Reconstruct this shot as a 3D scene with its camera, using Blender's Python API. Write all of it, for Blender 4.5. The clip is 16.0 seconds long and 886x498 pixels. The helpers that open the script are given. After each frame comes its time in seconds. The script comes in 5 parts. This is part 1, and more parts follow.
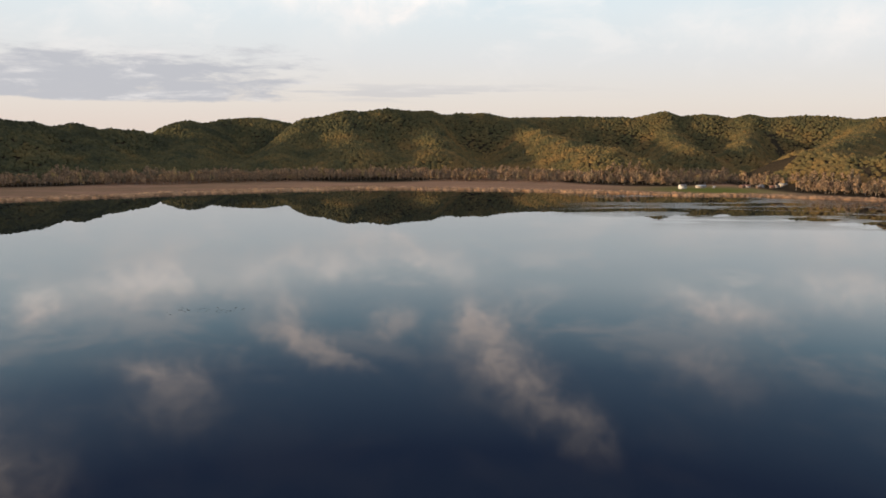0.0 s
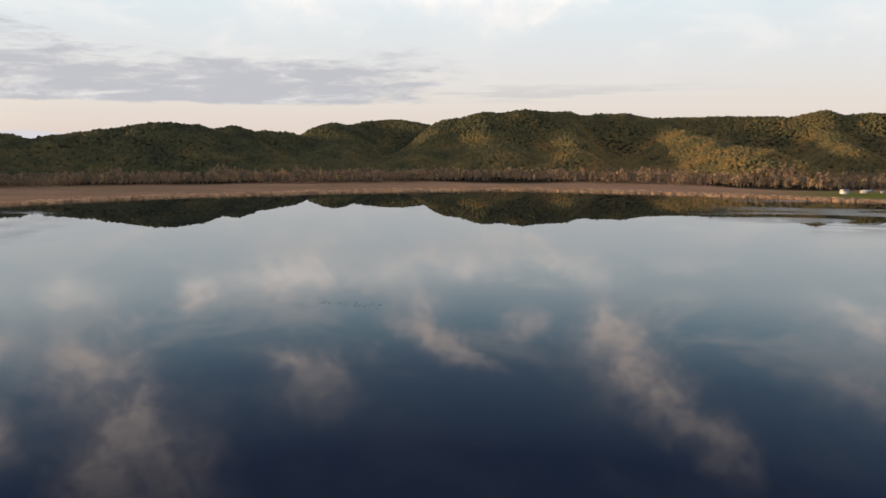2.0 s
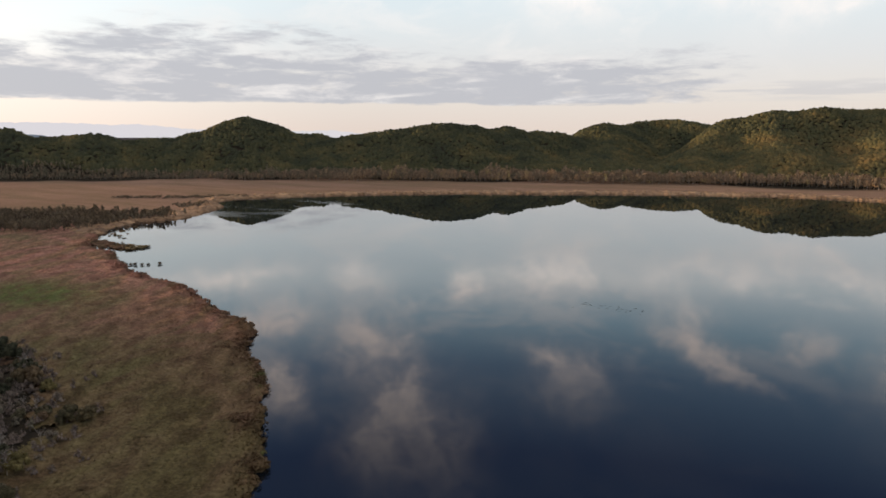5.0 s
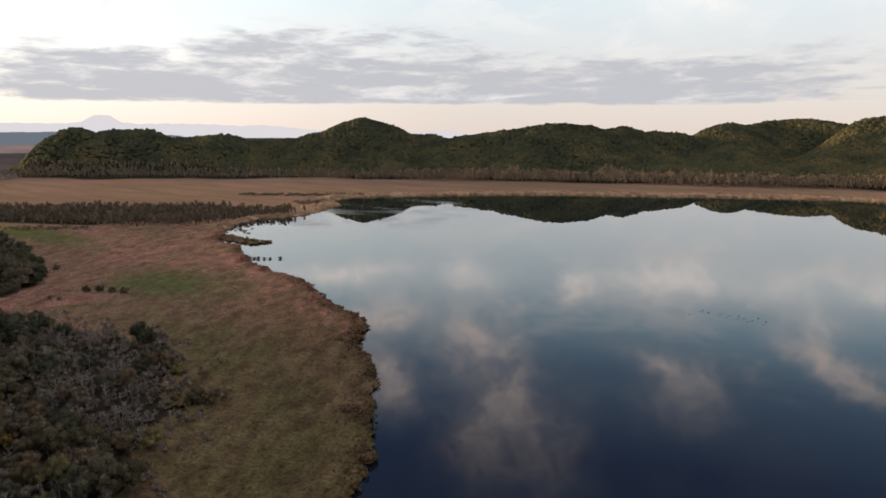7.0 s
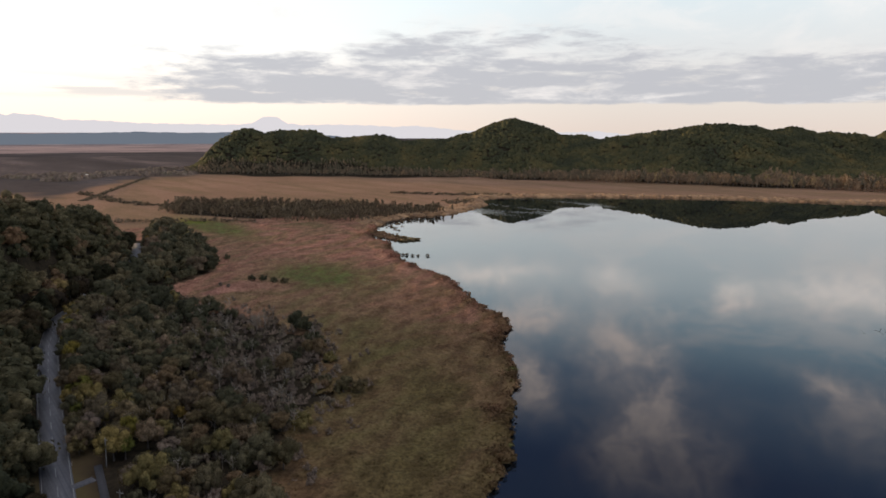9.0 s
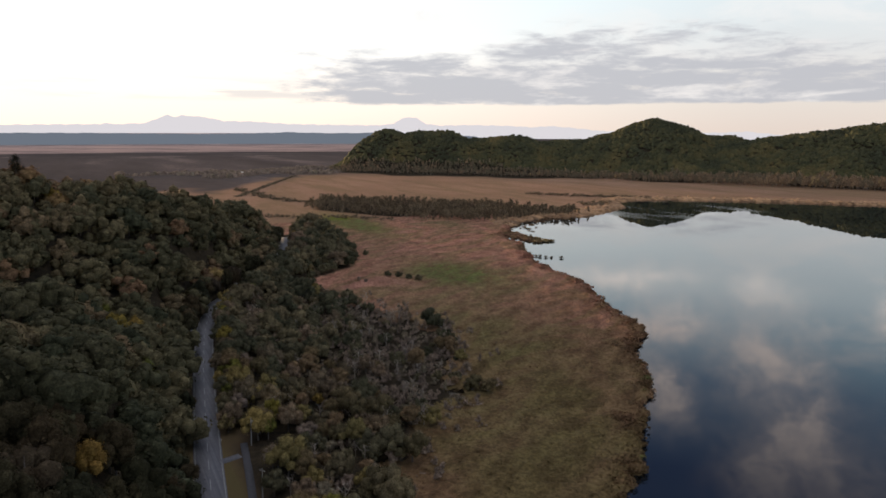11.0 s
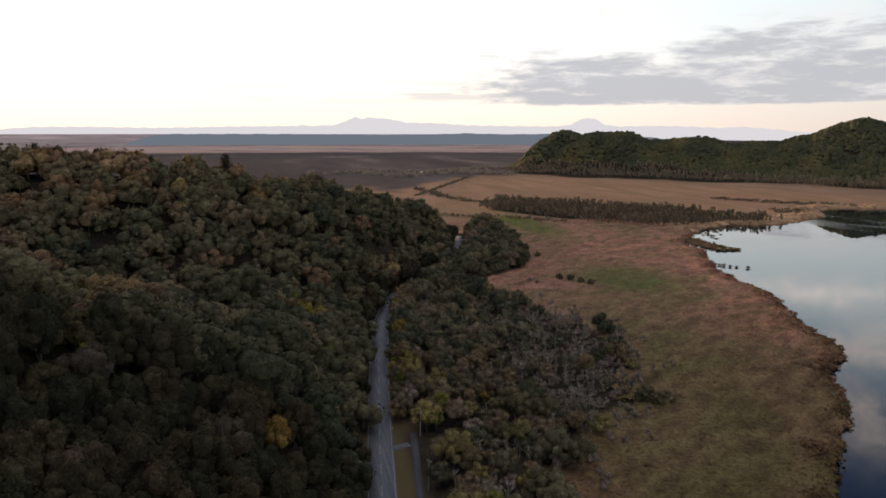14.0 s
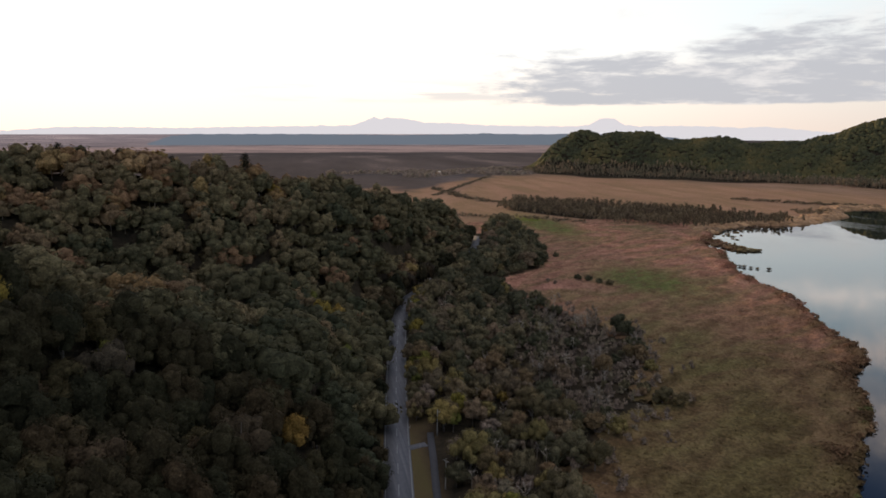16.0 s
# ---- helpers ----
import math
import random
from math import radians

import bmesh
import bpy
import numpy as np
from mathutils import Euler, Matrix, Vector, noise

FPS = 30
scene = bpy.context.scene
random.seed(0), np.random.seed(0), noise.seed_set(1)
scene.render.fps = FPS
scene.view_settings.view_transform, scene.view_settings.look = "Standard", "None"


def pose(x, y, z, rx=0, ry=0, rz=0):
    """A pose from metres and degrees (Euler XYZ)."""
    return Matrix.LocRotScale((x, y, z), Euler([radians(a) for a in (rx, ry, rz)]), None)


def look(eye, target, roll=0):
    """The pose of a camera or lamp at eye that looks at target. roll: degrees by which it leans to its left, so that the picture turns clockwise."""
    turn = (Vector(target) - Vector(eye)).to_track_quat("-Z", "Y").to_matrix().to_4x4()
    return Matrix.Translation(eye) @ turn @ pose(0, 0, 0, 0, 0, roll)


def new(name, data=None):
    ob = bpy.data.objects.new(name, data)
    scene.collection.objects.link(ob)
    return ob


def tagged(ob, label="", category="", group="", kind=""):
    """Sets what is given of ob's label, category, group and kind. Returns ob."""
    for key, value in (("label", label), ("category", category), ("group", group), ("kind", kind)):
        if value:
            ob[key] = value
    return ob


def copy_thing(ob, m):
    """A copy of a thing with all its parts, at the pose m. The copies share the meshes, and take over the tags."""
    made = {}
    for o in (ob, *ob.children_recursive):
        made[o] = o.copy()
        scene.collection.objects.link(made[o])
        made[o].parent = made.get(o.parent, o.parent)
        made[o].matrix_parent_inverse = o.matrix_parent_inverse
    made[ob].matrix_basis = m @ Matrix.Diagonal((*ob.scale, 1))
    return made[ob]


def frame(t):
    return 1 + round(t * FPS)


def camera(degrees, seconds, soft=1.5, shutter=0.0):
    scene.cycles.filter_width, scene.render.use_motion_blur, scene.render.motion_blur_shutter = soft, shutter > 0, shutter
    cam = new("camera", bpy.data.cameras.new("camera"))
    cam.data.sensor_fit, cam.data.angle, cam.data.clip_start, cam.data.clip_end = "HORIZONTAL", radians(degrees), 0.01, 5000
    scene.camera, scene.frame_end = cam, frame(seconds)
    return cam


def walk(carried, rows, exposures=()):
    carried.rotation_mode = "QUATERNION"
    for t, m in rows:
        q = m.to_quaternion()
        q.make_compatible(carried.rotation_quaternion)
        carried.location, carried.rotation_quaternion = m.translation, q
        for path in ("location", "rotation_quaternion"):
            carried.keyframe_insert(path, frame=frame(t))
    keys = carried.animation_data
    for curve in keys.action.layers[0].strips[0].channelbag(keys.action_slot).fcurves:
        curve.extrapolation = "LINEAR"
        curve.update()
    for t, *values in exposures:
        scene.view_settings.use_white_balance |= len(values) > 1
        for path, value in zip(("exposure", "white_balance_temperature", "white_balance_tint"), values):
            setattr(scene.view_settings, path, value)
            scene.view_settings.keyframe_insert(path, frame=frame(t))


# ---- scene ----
cam = camera(63.6, 16.0, soft=1.7)

# ---- the camera: it hovers 95 m above the lake and turns to the left ----
HEIGHT = 95.0
PATH = [
    (0.0, 0.00, -9.40, -0.46), (0.5, 3.51, -9.39, -0.34), (1.0, 6.51, -9.40, -0.32), (1.5, 8.65, -9.39, -0.30),
    (2.0, 10.82, -9.38, -0.28), (2.5, 13.14, -9.40, -0.30), (3.0, 16.72, -9.43, -0.38), (3.5, 20.59, -9.44, -0.40),
    (4.0, 24.42, -9.44, -0.34), (4.5, 28.27, -9.44, -0.36), (5.0, 32.06, -9.46, -0.26), (7.5, 43.63, -9.47, -0.17),
    (8.0, 46.99, -9.47, -0.14), (8.5, 50.06, -9.45, -0.18), (9.0, 52.77, -9.45, -0.17), (11.5, 66.24, -9.44, -0.10),
    (12.0, 68.91, -9.43, -0.06), (12.5, 71.61, -9.40, -0.04), (13.0, 74.26, -9.39, -0.09), (13.5, 76.48, -9.40, -0.09),
    (14.0, 77.48, -9.38, -0.07), (14.5, 78.08, -9.39, -0.09), (15.0, 78.24, -9.40, -0.08), (15.5, 78.41, -9.39, -0.09),
    (16.0, 78.92, -9.38, -0.06),
]
walk(cam, [(t, pose(0, 0, HEIGHT, 90 + pitch, roll, yaw)) for t, yaw, pitch, roll in PATH],
     [(0.0, -0.04), (5.0, -0.02), (8.0, 0.0), (16.0, 0.0)])

# ---- light: a low evening sun beyond the western plain, and the sky ----
SUN_AZ, SUN_EL = 106.0, 4.0          # degrees to the left of the first view, degrees up


def bearing(az, dist, z=0.0):
    """A place at az degrees to the left of the first view."""
    return Vector((-dist * math.sin(radians(az)), dist * math.cos(radians(az)), z))


sun = new("sun", bpy.data.lights.new("sun", "SUN"))
sun.data.energy, sun.data.angle, sun.data.color = 4.6, radians(4.0), (1.0, 0.70, 0.42)
sun.matrix_world = look(bearing(SUN_AZ, 100, 100 * math.tan(radians(SUN_EL))), (0, 0, 0))
scene.view_settings.exposure = 0.0


class Nodes:
    """Short names for building a node tree."""

    def __init__(self, tree):
        self.tree = tree
        tree.nodes.clear()

    def add(self, kind, **props):
        node = self.tree.nodes.new(kind)
        for key, value in props.items():
            setattr(node, key, value)
        return node

    def put(self, socket, value):
        if isinstance(value, bpy.types.NodeSocket):
            self.tree.links.new(value, socket)
        elif isinstance(value, (tuple, list)) and len(value) == 3 and socket.type == "RGBA":
            socket.default_value = (*value, 1.0)
        else:
            socket.default_value = value

    def math(self, op, a, b=0.0, c=None, clamp=False):
        node = self.add("ShaderNodeMath", operation=op, use_clamp=clamp)
        self.put(node.inputs[0], a)
        self.put(node.inputs[1], b)
        if c is not None:
            self.put(node.inputs[2], c)
        return node.outputs[0]

    def noise(self, vector, scale, detail=4.0, rough=0.55, lacun=2.0, distort=0.0):
        node = self.add("ShaderNodeTexNoise")
        self.put(node.inputs["Vector"], vector)
        for key, value in (("Scale", scale), ("Detail", detail), ("Roughness", rough), ("Lacunarity", lacun), ("Distortion", distort)):
            self.put(node.inputs[key], value)
        return node.outputs["Fac"]

    def ramp(self, value, stops, colour=True):
        """Straight-line ramp: stops are (position, colour or value)."""
        node = self.add("ShaderNodeValToRGB")
        el = node.color_ramp.elements
        while len(el) < len(stops):
            el.new(0.5)
        for e, (p, c) in zip(el, stops):
            e.position = p
            e.color = (*c, 1.0) if isinstance(c, tuple) else (c, c, c, 1.0)
        self.put(node.inputs[0], value)
        return node.outputs[0]

    def span(self, value, a, b, lo=0.0, hi=1.0, smooth=True):
        node = self.add("ShaderNodeMapRange", interpolation_type="SMOOTHSTEP" if smooth else "LINEAR")
        for i, v in enumerate((value, a, b, lo, hi)):
            self.put(node.inputs[i], v)
        return node.outputs[0]

    def mix(self, fac, a, b, blend="MIX"):
        node = self.add("ShaderNodeMix", data_type="RGBA", blend_type=blend)
        self.put(node.inputs[0], fac)
        self.put(node.inputs[6], a)
        self.put(node.inputs[7], b)
        return node.outputs[2]

    def map(self, vector, scale=(1, 1, 1), turn=(0, 0, 0), shift=(0, 0, 0)):
        node = self.add("ShaderNodeMapping")
        self.put(node.inputs["Vector"], vector)
        node.inputs["Location"].default_value = shift
        node.inputs["Rotation"].default_value = turn
        node.inputs["Scale"].default_value = scale
        return node.outputs[0]

    def bump(self, height, strength, distance):
        node = self.add("ShaderNodeBump")
        self.put(node.inputs["Height"], height)
        self.put(node.inputs["Strength"], strength)
        self.put(node.inputs["Distance"], distance)
        return node.outputs[0]


# high wisps: bearing, height, half-length, half-width, slant in degrees, density
WISPS_LOW = [
    (23.3, 10.7, 3.8, 1.4, 17, 0.6), (2.7, 9.7, 3.4, 0.7, -16, 0.7), (11.0, 10.3, 6.0, 1.0, 4, 0.55), (30.0, 11.7, 1.4, 1.1, -20, 0.65),
    (39.1, 11.4, 2.4, 0.9, -6, 0.45), (-29.5, 10.3, 3.0, 0.8, -1, 0.6), (-28.8, 7.2, 3.3, 0.9, -2, 0.5), (-20.0, 7.4, 3.7, 0.8, 10, 0.35),
    (21.2, 10.5, 1.1, 0.9, 39, 0.35), (4.8, 8.7, 5.6, 0.9, -21, 0.2), (48.8, 11.1, 4.2, 0.6, 3, 0.6), (66.0, 9.0, 4.0, 0.7, 3, 0.5),
]
WISPS_MID = [
    (11.9, 16.3, 2.8, 0.7, -28, 0.65), (8.3, 18.1, 2.2, 0.4, -18, 0.35), (12.3, 13.8, 1.6, 0.7, -29, 0.35), (4.4, 15.5, 1.0, 1.3, -61, 0.4),
    (-3.5, 15.5, 2.1, 1.2, -45, 0.75), (-2.8, 17.8, 2.9, 1.8, -37, 0.28), (22.7, 18.0, 3.0, 0.5, -20, 0.4), (38.0, 16.6, 2.8, 1.7, 13, 0.65),
    (-21.6, 12.8, 3.3, 0.8, -10, 0.6), (-21.1, 17.2, 3.4, 1.2, -11, 0.32), (44.2, 14.4, 2.3, 1.0, 10, 0.5), (47.2, 14.8, 1.8, 1.2, -25, 0.5),
]
WISPS_HIGH = [
    (-6.8, 19.3, 2.9, 1.2, -39, 0.6), (-11.0, 22.9, 3.0, 1.0, -37, 0.42), (21.2, 19.9, 3.4, 1.5, -17, 0.3), (45.2, 19.9, 2.0, 1.1, -50, 0.9),
    (35.2, 21.2, 2.1, 0.9, 40, 0.75), (38.0, 24.4, 2.8, 1.8, 45, 0.48), (31.8, 25.2, 3.0, 2.7, -16, 0.28), (34.5, 23.0, 2.4, 2.0, 40, 0.18),
]


def make_sky():
    world = bpy.data.worlds.new("evening_sky")
    scene.world = world
    world.use_nodes = True
    n = Nodes(world.node_tree)
    sky = n.add("ShaderNodeTexSky", sky_type="NISHITA", sun_disc=False, sun_elevation=radians(SUN_EL), sun_rotation=radians(-SUN_AZ),
                altitude=100.0, air_density=1.0, dust_density=1.0, ozone_density=3.0)
    way = n.add("ShaderNodeTexCoord").outputs["Generated"]
    sep = n.add("ShaderNodeSeparateXYZ")
    n.put(sep.inputs[0], way)
    x, y, z = sep.outputs
    el = n.math("MULTIPLY", n.math("ARCSINE", z), 180 / math.pi)
    az = n.math("MULTIPLY", n.math("ARCTAN2", n.math("MULTIPLY", x, -1.0), y), 180 / math.pi)
    dot = n.add("ShaderNodeVectorMath", operation="DOT_PRODUCT")
    n.put(dot.inputs[0], way)
    dot.inputs[1].default_value = bearing(SUN_AZ, 1.0)
    glow = n.span(dot.outputs["Value"], 0.35, 1.0)

    # thin high veil: pale near the horizon, deep blue higher up
    # the top stops, out of view, are brightened to light the land
    veil = n.ramp(n.math("DIVIDE", n.math("MAXIMUM", el, 0.0), 60.0), [
        (0.0, (0.90, 0.77, 0.69)), (0.035, (0.92, 0.84, 0.77)), (0.09, (0.89, 0.89, 0.89)), (0.155, (0.86, 0.95, 0.99)), (0.20, (0.80, 0.93, 1.0)),
        (0.25, (0.44, 0.64, 0.78)), (0.31, (0.20, 0.32, 0.48)), (0.42, (0.075, 0.115, 0.25)), (0.55, (0.10, 0.14, 0.27)), (0.75, (0.46, 0.50, 0.60)), (1.0, (0.60, 0.62, 0.68))])
    bright = n.mix(glow, (1, 1, 1), (1.52, 1.47, 1.40), "MIX")
    veil = n.mix(1.0, veil, bright, "MULTIPLY")
    scaled = n.mix(1.0, sky.outputs[0], (0.07, 0.07, 0.07), "MULTIPLY")
    col = n.mix(0.88, scaled, veil)

    # high wisps: soft feathers, bent and frayed by noise
    grain = n.noise(n.map(way, (26.0, 26.0, 34.0), (0.2, 0.1, 0.5)), 1.0, 6.0, 0.62, 2.1, 0.5)
    bend = n.add("ShaderNodeTexNoise")
    n.put(bend.inputs["Vector"], way)
    for key, value in (("Scale", 15.0), ("Detail", 4.0), ("Roughness", 0.6)):
        n.put(bend.inputs[key], value)
    pull = n.add("ShaderNodeSeparateColor")
    n.put(pull.inputs[0], bend.outputs["Color"])
    waz = n.math("ADD", az, n.math("MULTIPLY", n.math("SUBTRACT", pull.outputs[0], 0.5), 7.0))
    wel = n.math("ADD", el, n.math("MULTIPLY", n.math("SUBTRACT", pull.outputs[1], 0.5), 4.0))
    total = None
    for a, e, half, wide, slant, dens in WISPS_LOW + WISPS_MID + WISPS_HIGH:
        c, s = math.cos(radians(slant)), math.sin(radians(slant))
        da, de = n.math("SUBTRACT", waz, a), n.math("SUBTRACT", wel, e)
        u = n.math("ADD", n.math("MULTIPLY", da, c / (1.1 * half)), n.math("MULTIPLY", de, s / (1.1 * half)))
        v = n.math("ADD", n.math("MULTIPLY", da, -s / (1.6 * wide)), n.math("MULTIPLY", de, c / (1.6 * wide)))
        r2 = n.math("ADD", n.math("MULTIPLY", u, u), n.math("MULTIPLY", v, v))
        g = n.math("MULTIPLY", n.math("POWER", math.e, n.math("MULTIPLY", r2, -1.0)), dens * 1.55)
        total = g if total is None else n.math("ADD", total, g)
    wisp = n.math("MULTIPLY", n.math("MINIMUM", total, 1.0), n.span(grain, 0.28, 0.68, 0.5, 1.1), clamp=True)
    # cloud overhead, out of view, added to brighten the land
    over = n.noise(n.map(way, (2.0, 3.4, 2.0), (0.0, 0.0, 0.6)), 1.6, 7.0, 0.6, 2.0, 0.1)
    high = n.math("MULTIPLY", n.span(over, 0.42, 0.70, 0.0, 0.7), n.span(el, 34.0, 46.0))
    film = n.noise(n.map(way, (7.0, 7.0, 16.0), (0.1, 0.2, 0.9)), 1.0, 6.0, 0.6, 2.1, 0.4)
    thin = n.math("MULTIPLY", n.math("MULTIPLY", n.span(film, 0.46, 0.68, 0.0, 0.42), n.span(el, 2.0, 7.0)), n.span(el, 12.0, 22.0, 1.0, 0.12))
    wisp = n.math("MAXIMUM", n.math("MAXIMUM", wisp, high), thin)
    wisp_col = n.ramp(n.math("DIVIDE", el, 60.0), [(0.0, (0.95, 0.87, 0.82)), (0.155, (0.98, 0.95, 0.93)), (0.19, (1.42, 1.32, 1.25)), (0.25, (1.15, 1.02, 0.97)), (0.42, (0.66, 0.58, 0.57)), (1.0, (0.75, 0.66, 0.64))])
    col = n.mix(wisp, col, wisp_col)

    # grey bank of flat clouds low over the far hills
    flat = n.add("ShaderNodeCombineXYZ")
    n.put(flat.inputs[0], n.math("MULTIPLY", az, 0.17))
    n.put(flat.inputs[1], n.math("MULTIPLY", el, 0.85))
    puff = n.noise(flat.outputs[0], 1.5, 8.0, 0.62, 2.1, 0.3)
    top = n.math("ADD", 4.6, n.math("MULTIPLY", n.math("SUBTRACT", n.noise(flat.outputs[0], 0.25, 2.0), 0.35), 9.0))
    band = n.math("MULTIPLY", n.span(el, 1.75, 2.25), n.span(n.math("SUBTRACT", el, top), -3.0, 2.2, 1.0, 0.0))
    side = n.math("MULTIPLY", n.span(az, 4.0, 24.0), n.span(az, 66.0, 80.0, 1.0, 0.0))
    band = n.math("MULTIPLY", band, side)
    bank = n.span(n.math("ADD", puff, n.math("MULTIPLY", band, 0.43)), 0.54, 0.86)
    bank = n.math("MULTIPLY", bank, n.span(band, 0.02, 0.3))
    lit = n.span(n.noise(n.map(flat.outputs[0], shift=(0.0, 0.35, 0.0)), 0.9, 8.0, 0.6, 2.1, 0.3), 0.5, 0.72)
    grey = n.mix(lit, (0.53, 0.54, 0.585), (0.88, 0.85, 0.84))
    low = n.math("MULTIPLY", n.span(el, 2.0, 2.6), n.span(el, 2.9, 4.2, 1.0, 0.0))
    streak = n.noise(n.map(flat.outputs[0], (0.5, 1.4, 1.0), shift=(3.1, 0.7, 0.0)), 1.0, 6.0, 0.55)
    tail = n.math("MULTIPLY", n.math("MULTIPLY", low, n.span(streak, 0.48, 0.6)), n.math("MULTIPLY", n.span(az, -18.0, 0.0), n.span(az, 86.0, 98.0, 0.75, 0.0)))
    col = n.mix(n.math("MAXIMUM", n.math("MULTIPLY", bank, 0.9), n.math("MULTIPLY", tail, 0.6)), col, grey)

    back = n.add("ShaderNodeBackground")
    n.put(back.inputs[0], col)
    back.inputs[1].default_value = 1.0
    out = n.add("ShaderNodeOutputWorld")
    n.put(out.inputs[0], back.outputs[0])


make_sky()


def material(name, build):
    mat = bpy.data.materials.new(name)
    mat.use_nodes = True
    n = Nodes(mat.node_tree)
    bsdf = n.add("ShaderNodeBsdfPrincipled")
    out = n.add("ShaderNodeOutputMaterial")
    n.put(out.inputs[0], bsdf.outputs[0])
    build(n, bsdf)
    return mat


def place(n):
    return n.add("ShaderNodeNewGeometry").outputs["Position"]


def island(n):
    return n.add("ShaderNodeNewGeometry").outputs["Random Per Island"]


def water_build(n, b):
    """A still lake: near-black water under a mirror, with a few wind-ruffled patches by the village."""
    p = place(n)
    sep = n.add("ShaderNodeSeparateXYZ")
    n.put(sep.inputs[0], p)
    gust = n.noise(n.map(p, (0.004, 0.013, 1.0), (0, 0, 0.25)), 1.0, 4.0, 0.55, 2.0, 1.2)
    where = n.math("MULTIPLY", n.span(sep.outputs[0], 60.0, 330.0), n.span(sep.outputs[1], 560.0, 860.0))
    bay = n.math("MULTIPLY", n.math("MULTIPLY", n.span(sep.outputs[0], -620.0, -540.0, 1.0, 0.0), n.span(sep.outputs[1], 500.0, 560.0)), n.span(sep.outputs[1], 690.0, 760.0, 0.6, 0.0))
    ruffle = n.math("MULTIPLY", n.span(gust, 0.50, 0.56), n.math("MAXIMUM", where, bay))
    b.inputs["Base Color"].default_value = (0.006, 0.010, 0.014, 1)
    b.inputs["IOR"].default_value = 1.58
    n.put(b.inputs["Roughness"], n.span(ruffle, 0.0, 1.0, 0.012, 0.16, False))
    swell = n.noise(n.map(p, (0.02, 0.05, 1.0)), 1.0, 3.0, 0.5)
    n.put(b.inputs["Normal"], n.bump(swell, 0.02, 0.25))


def ground_build(n, b):
    """Marsh, meadow and forest floor, told apart by the sheet's zones."""
    p = place(n)
    zone = n.add("ShaderNodeAttribute", attribute_name="zone")
    sep = n.add("ShaderNodeSeparateColor")
    n.put(sep.inputs[0], zone.outputs["Color"])
    reed, green, wood = sep.outputs[0], sep.outputs[1], sep.outputs[2]
    big = n.noise(p, 0.004, 6.0, 0.6)
    fine = n.noise(p, 0.35, 5.0, 0.65)
    dry = n.ramp(big, [(0.3, (0.34, 0.205, 0.130)), (0.5, (0.43, 0.255, 0.165)), (0.7, (0.50, 0.295, 0.190))])
    meadow = n.ramp(big, [(0.3, (0.15, 0.17, 0.04)), (0.7, (0.20, 0.22, 0.055))])
    # Leaf litter, deepened to stand in for shade under the trees.
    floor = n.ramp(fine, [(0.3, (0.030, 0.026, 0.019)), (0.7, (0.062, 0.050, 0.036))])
    streak = n.noise(n.map(p, (0.0009, 0.0042, 1.0), (0, 0, 0.35)), 1.0, 8.0, 0.62)
    plain = n.ramp(streak, [(0.36, (0.105, 0.088, 0.082)), (0.48, (0.135, 0.110, 0.100)), (0.58, (0.165, 0.132, 0.120)), (0.66, (0.27, 0.205, 0.18)), (0.74, (0.15, 0.125, 0.122))])
    swathe = n.noise(n.map(p, (0.005, 0.022, 1.0), (0, 0, 0.2)), 1.0, 7.0, 0.65, 2.0, 0.6)
    dry = n.mix(n.span(swathe, 0.40, 0.64, 0.0, 0.75), dry, (0.30, 0.20, 0.115))
    col = n.mix(reed, plain, dry)
    col = n.mix(green, col, meadow)
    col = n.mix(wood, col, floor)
    col = n.mix(n.span(fine, 0.35, 0.75, 0.0, 0.3), col, (0.09, 0.06, 0.03))
    n.put(b.inputs["Base Color"], col)
    b.inputs["Roughness"].default_value = 0.95
    b.inputs["Specular IOR Level"].default_value = 0.0
    n.put(b.inputs["Normal"], n.bump(fine, 0.8, 0.8))


def leaf_build(stops, vary=0.2, grain=0.3, fine=0.34, bump=0.5):
    """Foliage: one hue for each tree, a shift for each leaf spray, light and dark leaves within it."""
    def build(n, b):
        per = n.add("ShaderNodeObjectInfo").outputs["Random"]
        tint = n.add("ShaderNodeAttribute", attribute_name="tint").outputs["Fac"]
        tone = n.math("ADD", tint, n.math("MULTIPLY", per, n.math("LESS_THAN", tint, 0.0005)))
        base = n.ramp(tone, stops)
        p = place(n)
        leaf = n.span(island(n), 0, 1, 1 - vary, 1 + vary, False)
        spray = n.noise(p, 0.45, 4.0, 0.6)
        speck = n.noise(p, 1.9, 3.0, 0.7)
        leaf = n.math("MULTIPLY", leaf, n.span(spray, 0.32, 0.68, 1 - grain, 1 + grain))
        leaf = n.math("MULTIPLY", leaf, n.span(speck, 0.36, 0.66, 1 - fine, 1 + fine))
        node = n.add("ShaderNodeVectorMath", operation="SCALE")
        n.put(node.inputs[0], base)
        n.put(node.inputs["Scale"], leaf)
        n.put(b.inputs["Base Color"], node.outputs[0])
        b.inputs["Roughness"].default_value = 0.8
        b.inputs["Specular IOR Level"].default_value = 0.03
        if bump:
            n.put(b.inputs["Normal"], n.bump(speck, bump, 0.7))
    return build


def bark_build(n, b):
    p = place(n)
    n.put(b.inputs["Base Color"], n.ramp(n.noise(p, 3.0), [(0.3, (0.10, 0.08, 0.065)), (0.7, (0.24, 0.20, 0.17))]))
    b.inputs["Roughness"].default_value = 0.9


def pale_build(n, b):
    p = place(n)
    n.put(b.inputs["Base Color"], n.ramp(n.noise(p, 0.3), [(0.3, (0.30, 0.25, 0.20)), (0.7, (0.52, 0.44, 0.36))]))
    b.inputs["Roughness"].default_value = 0.85


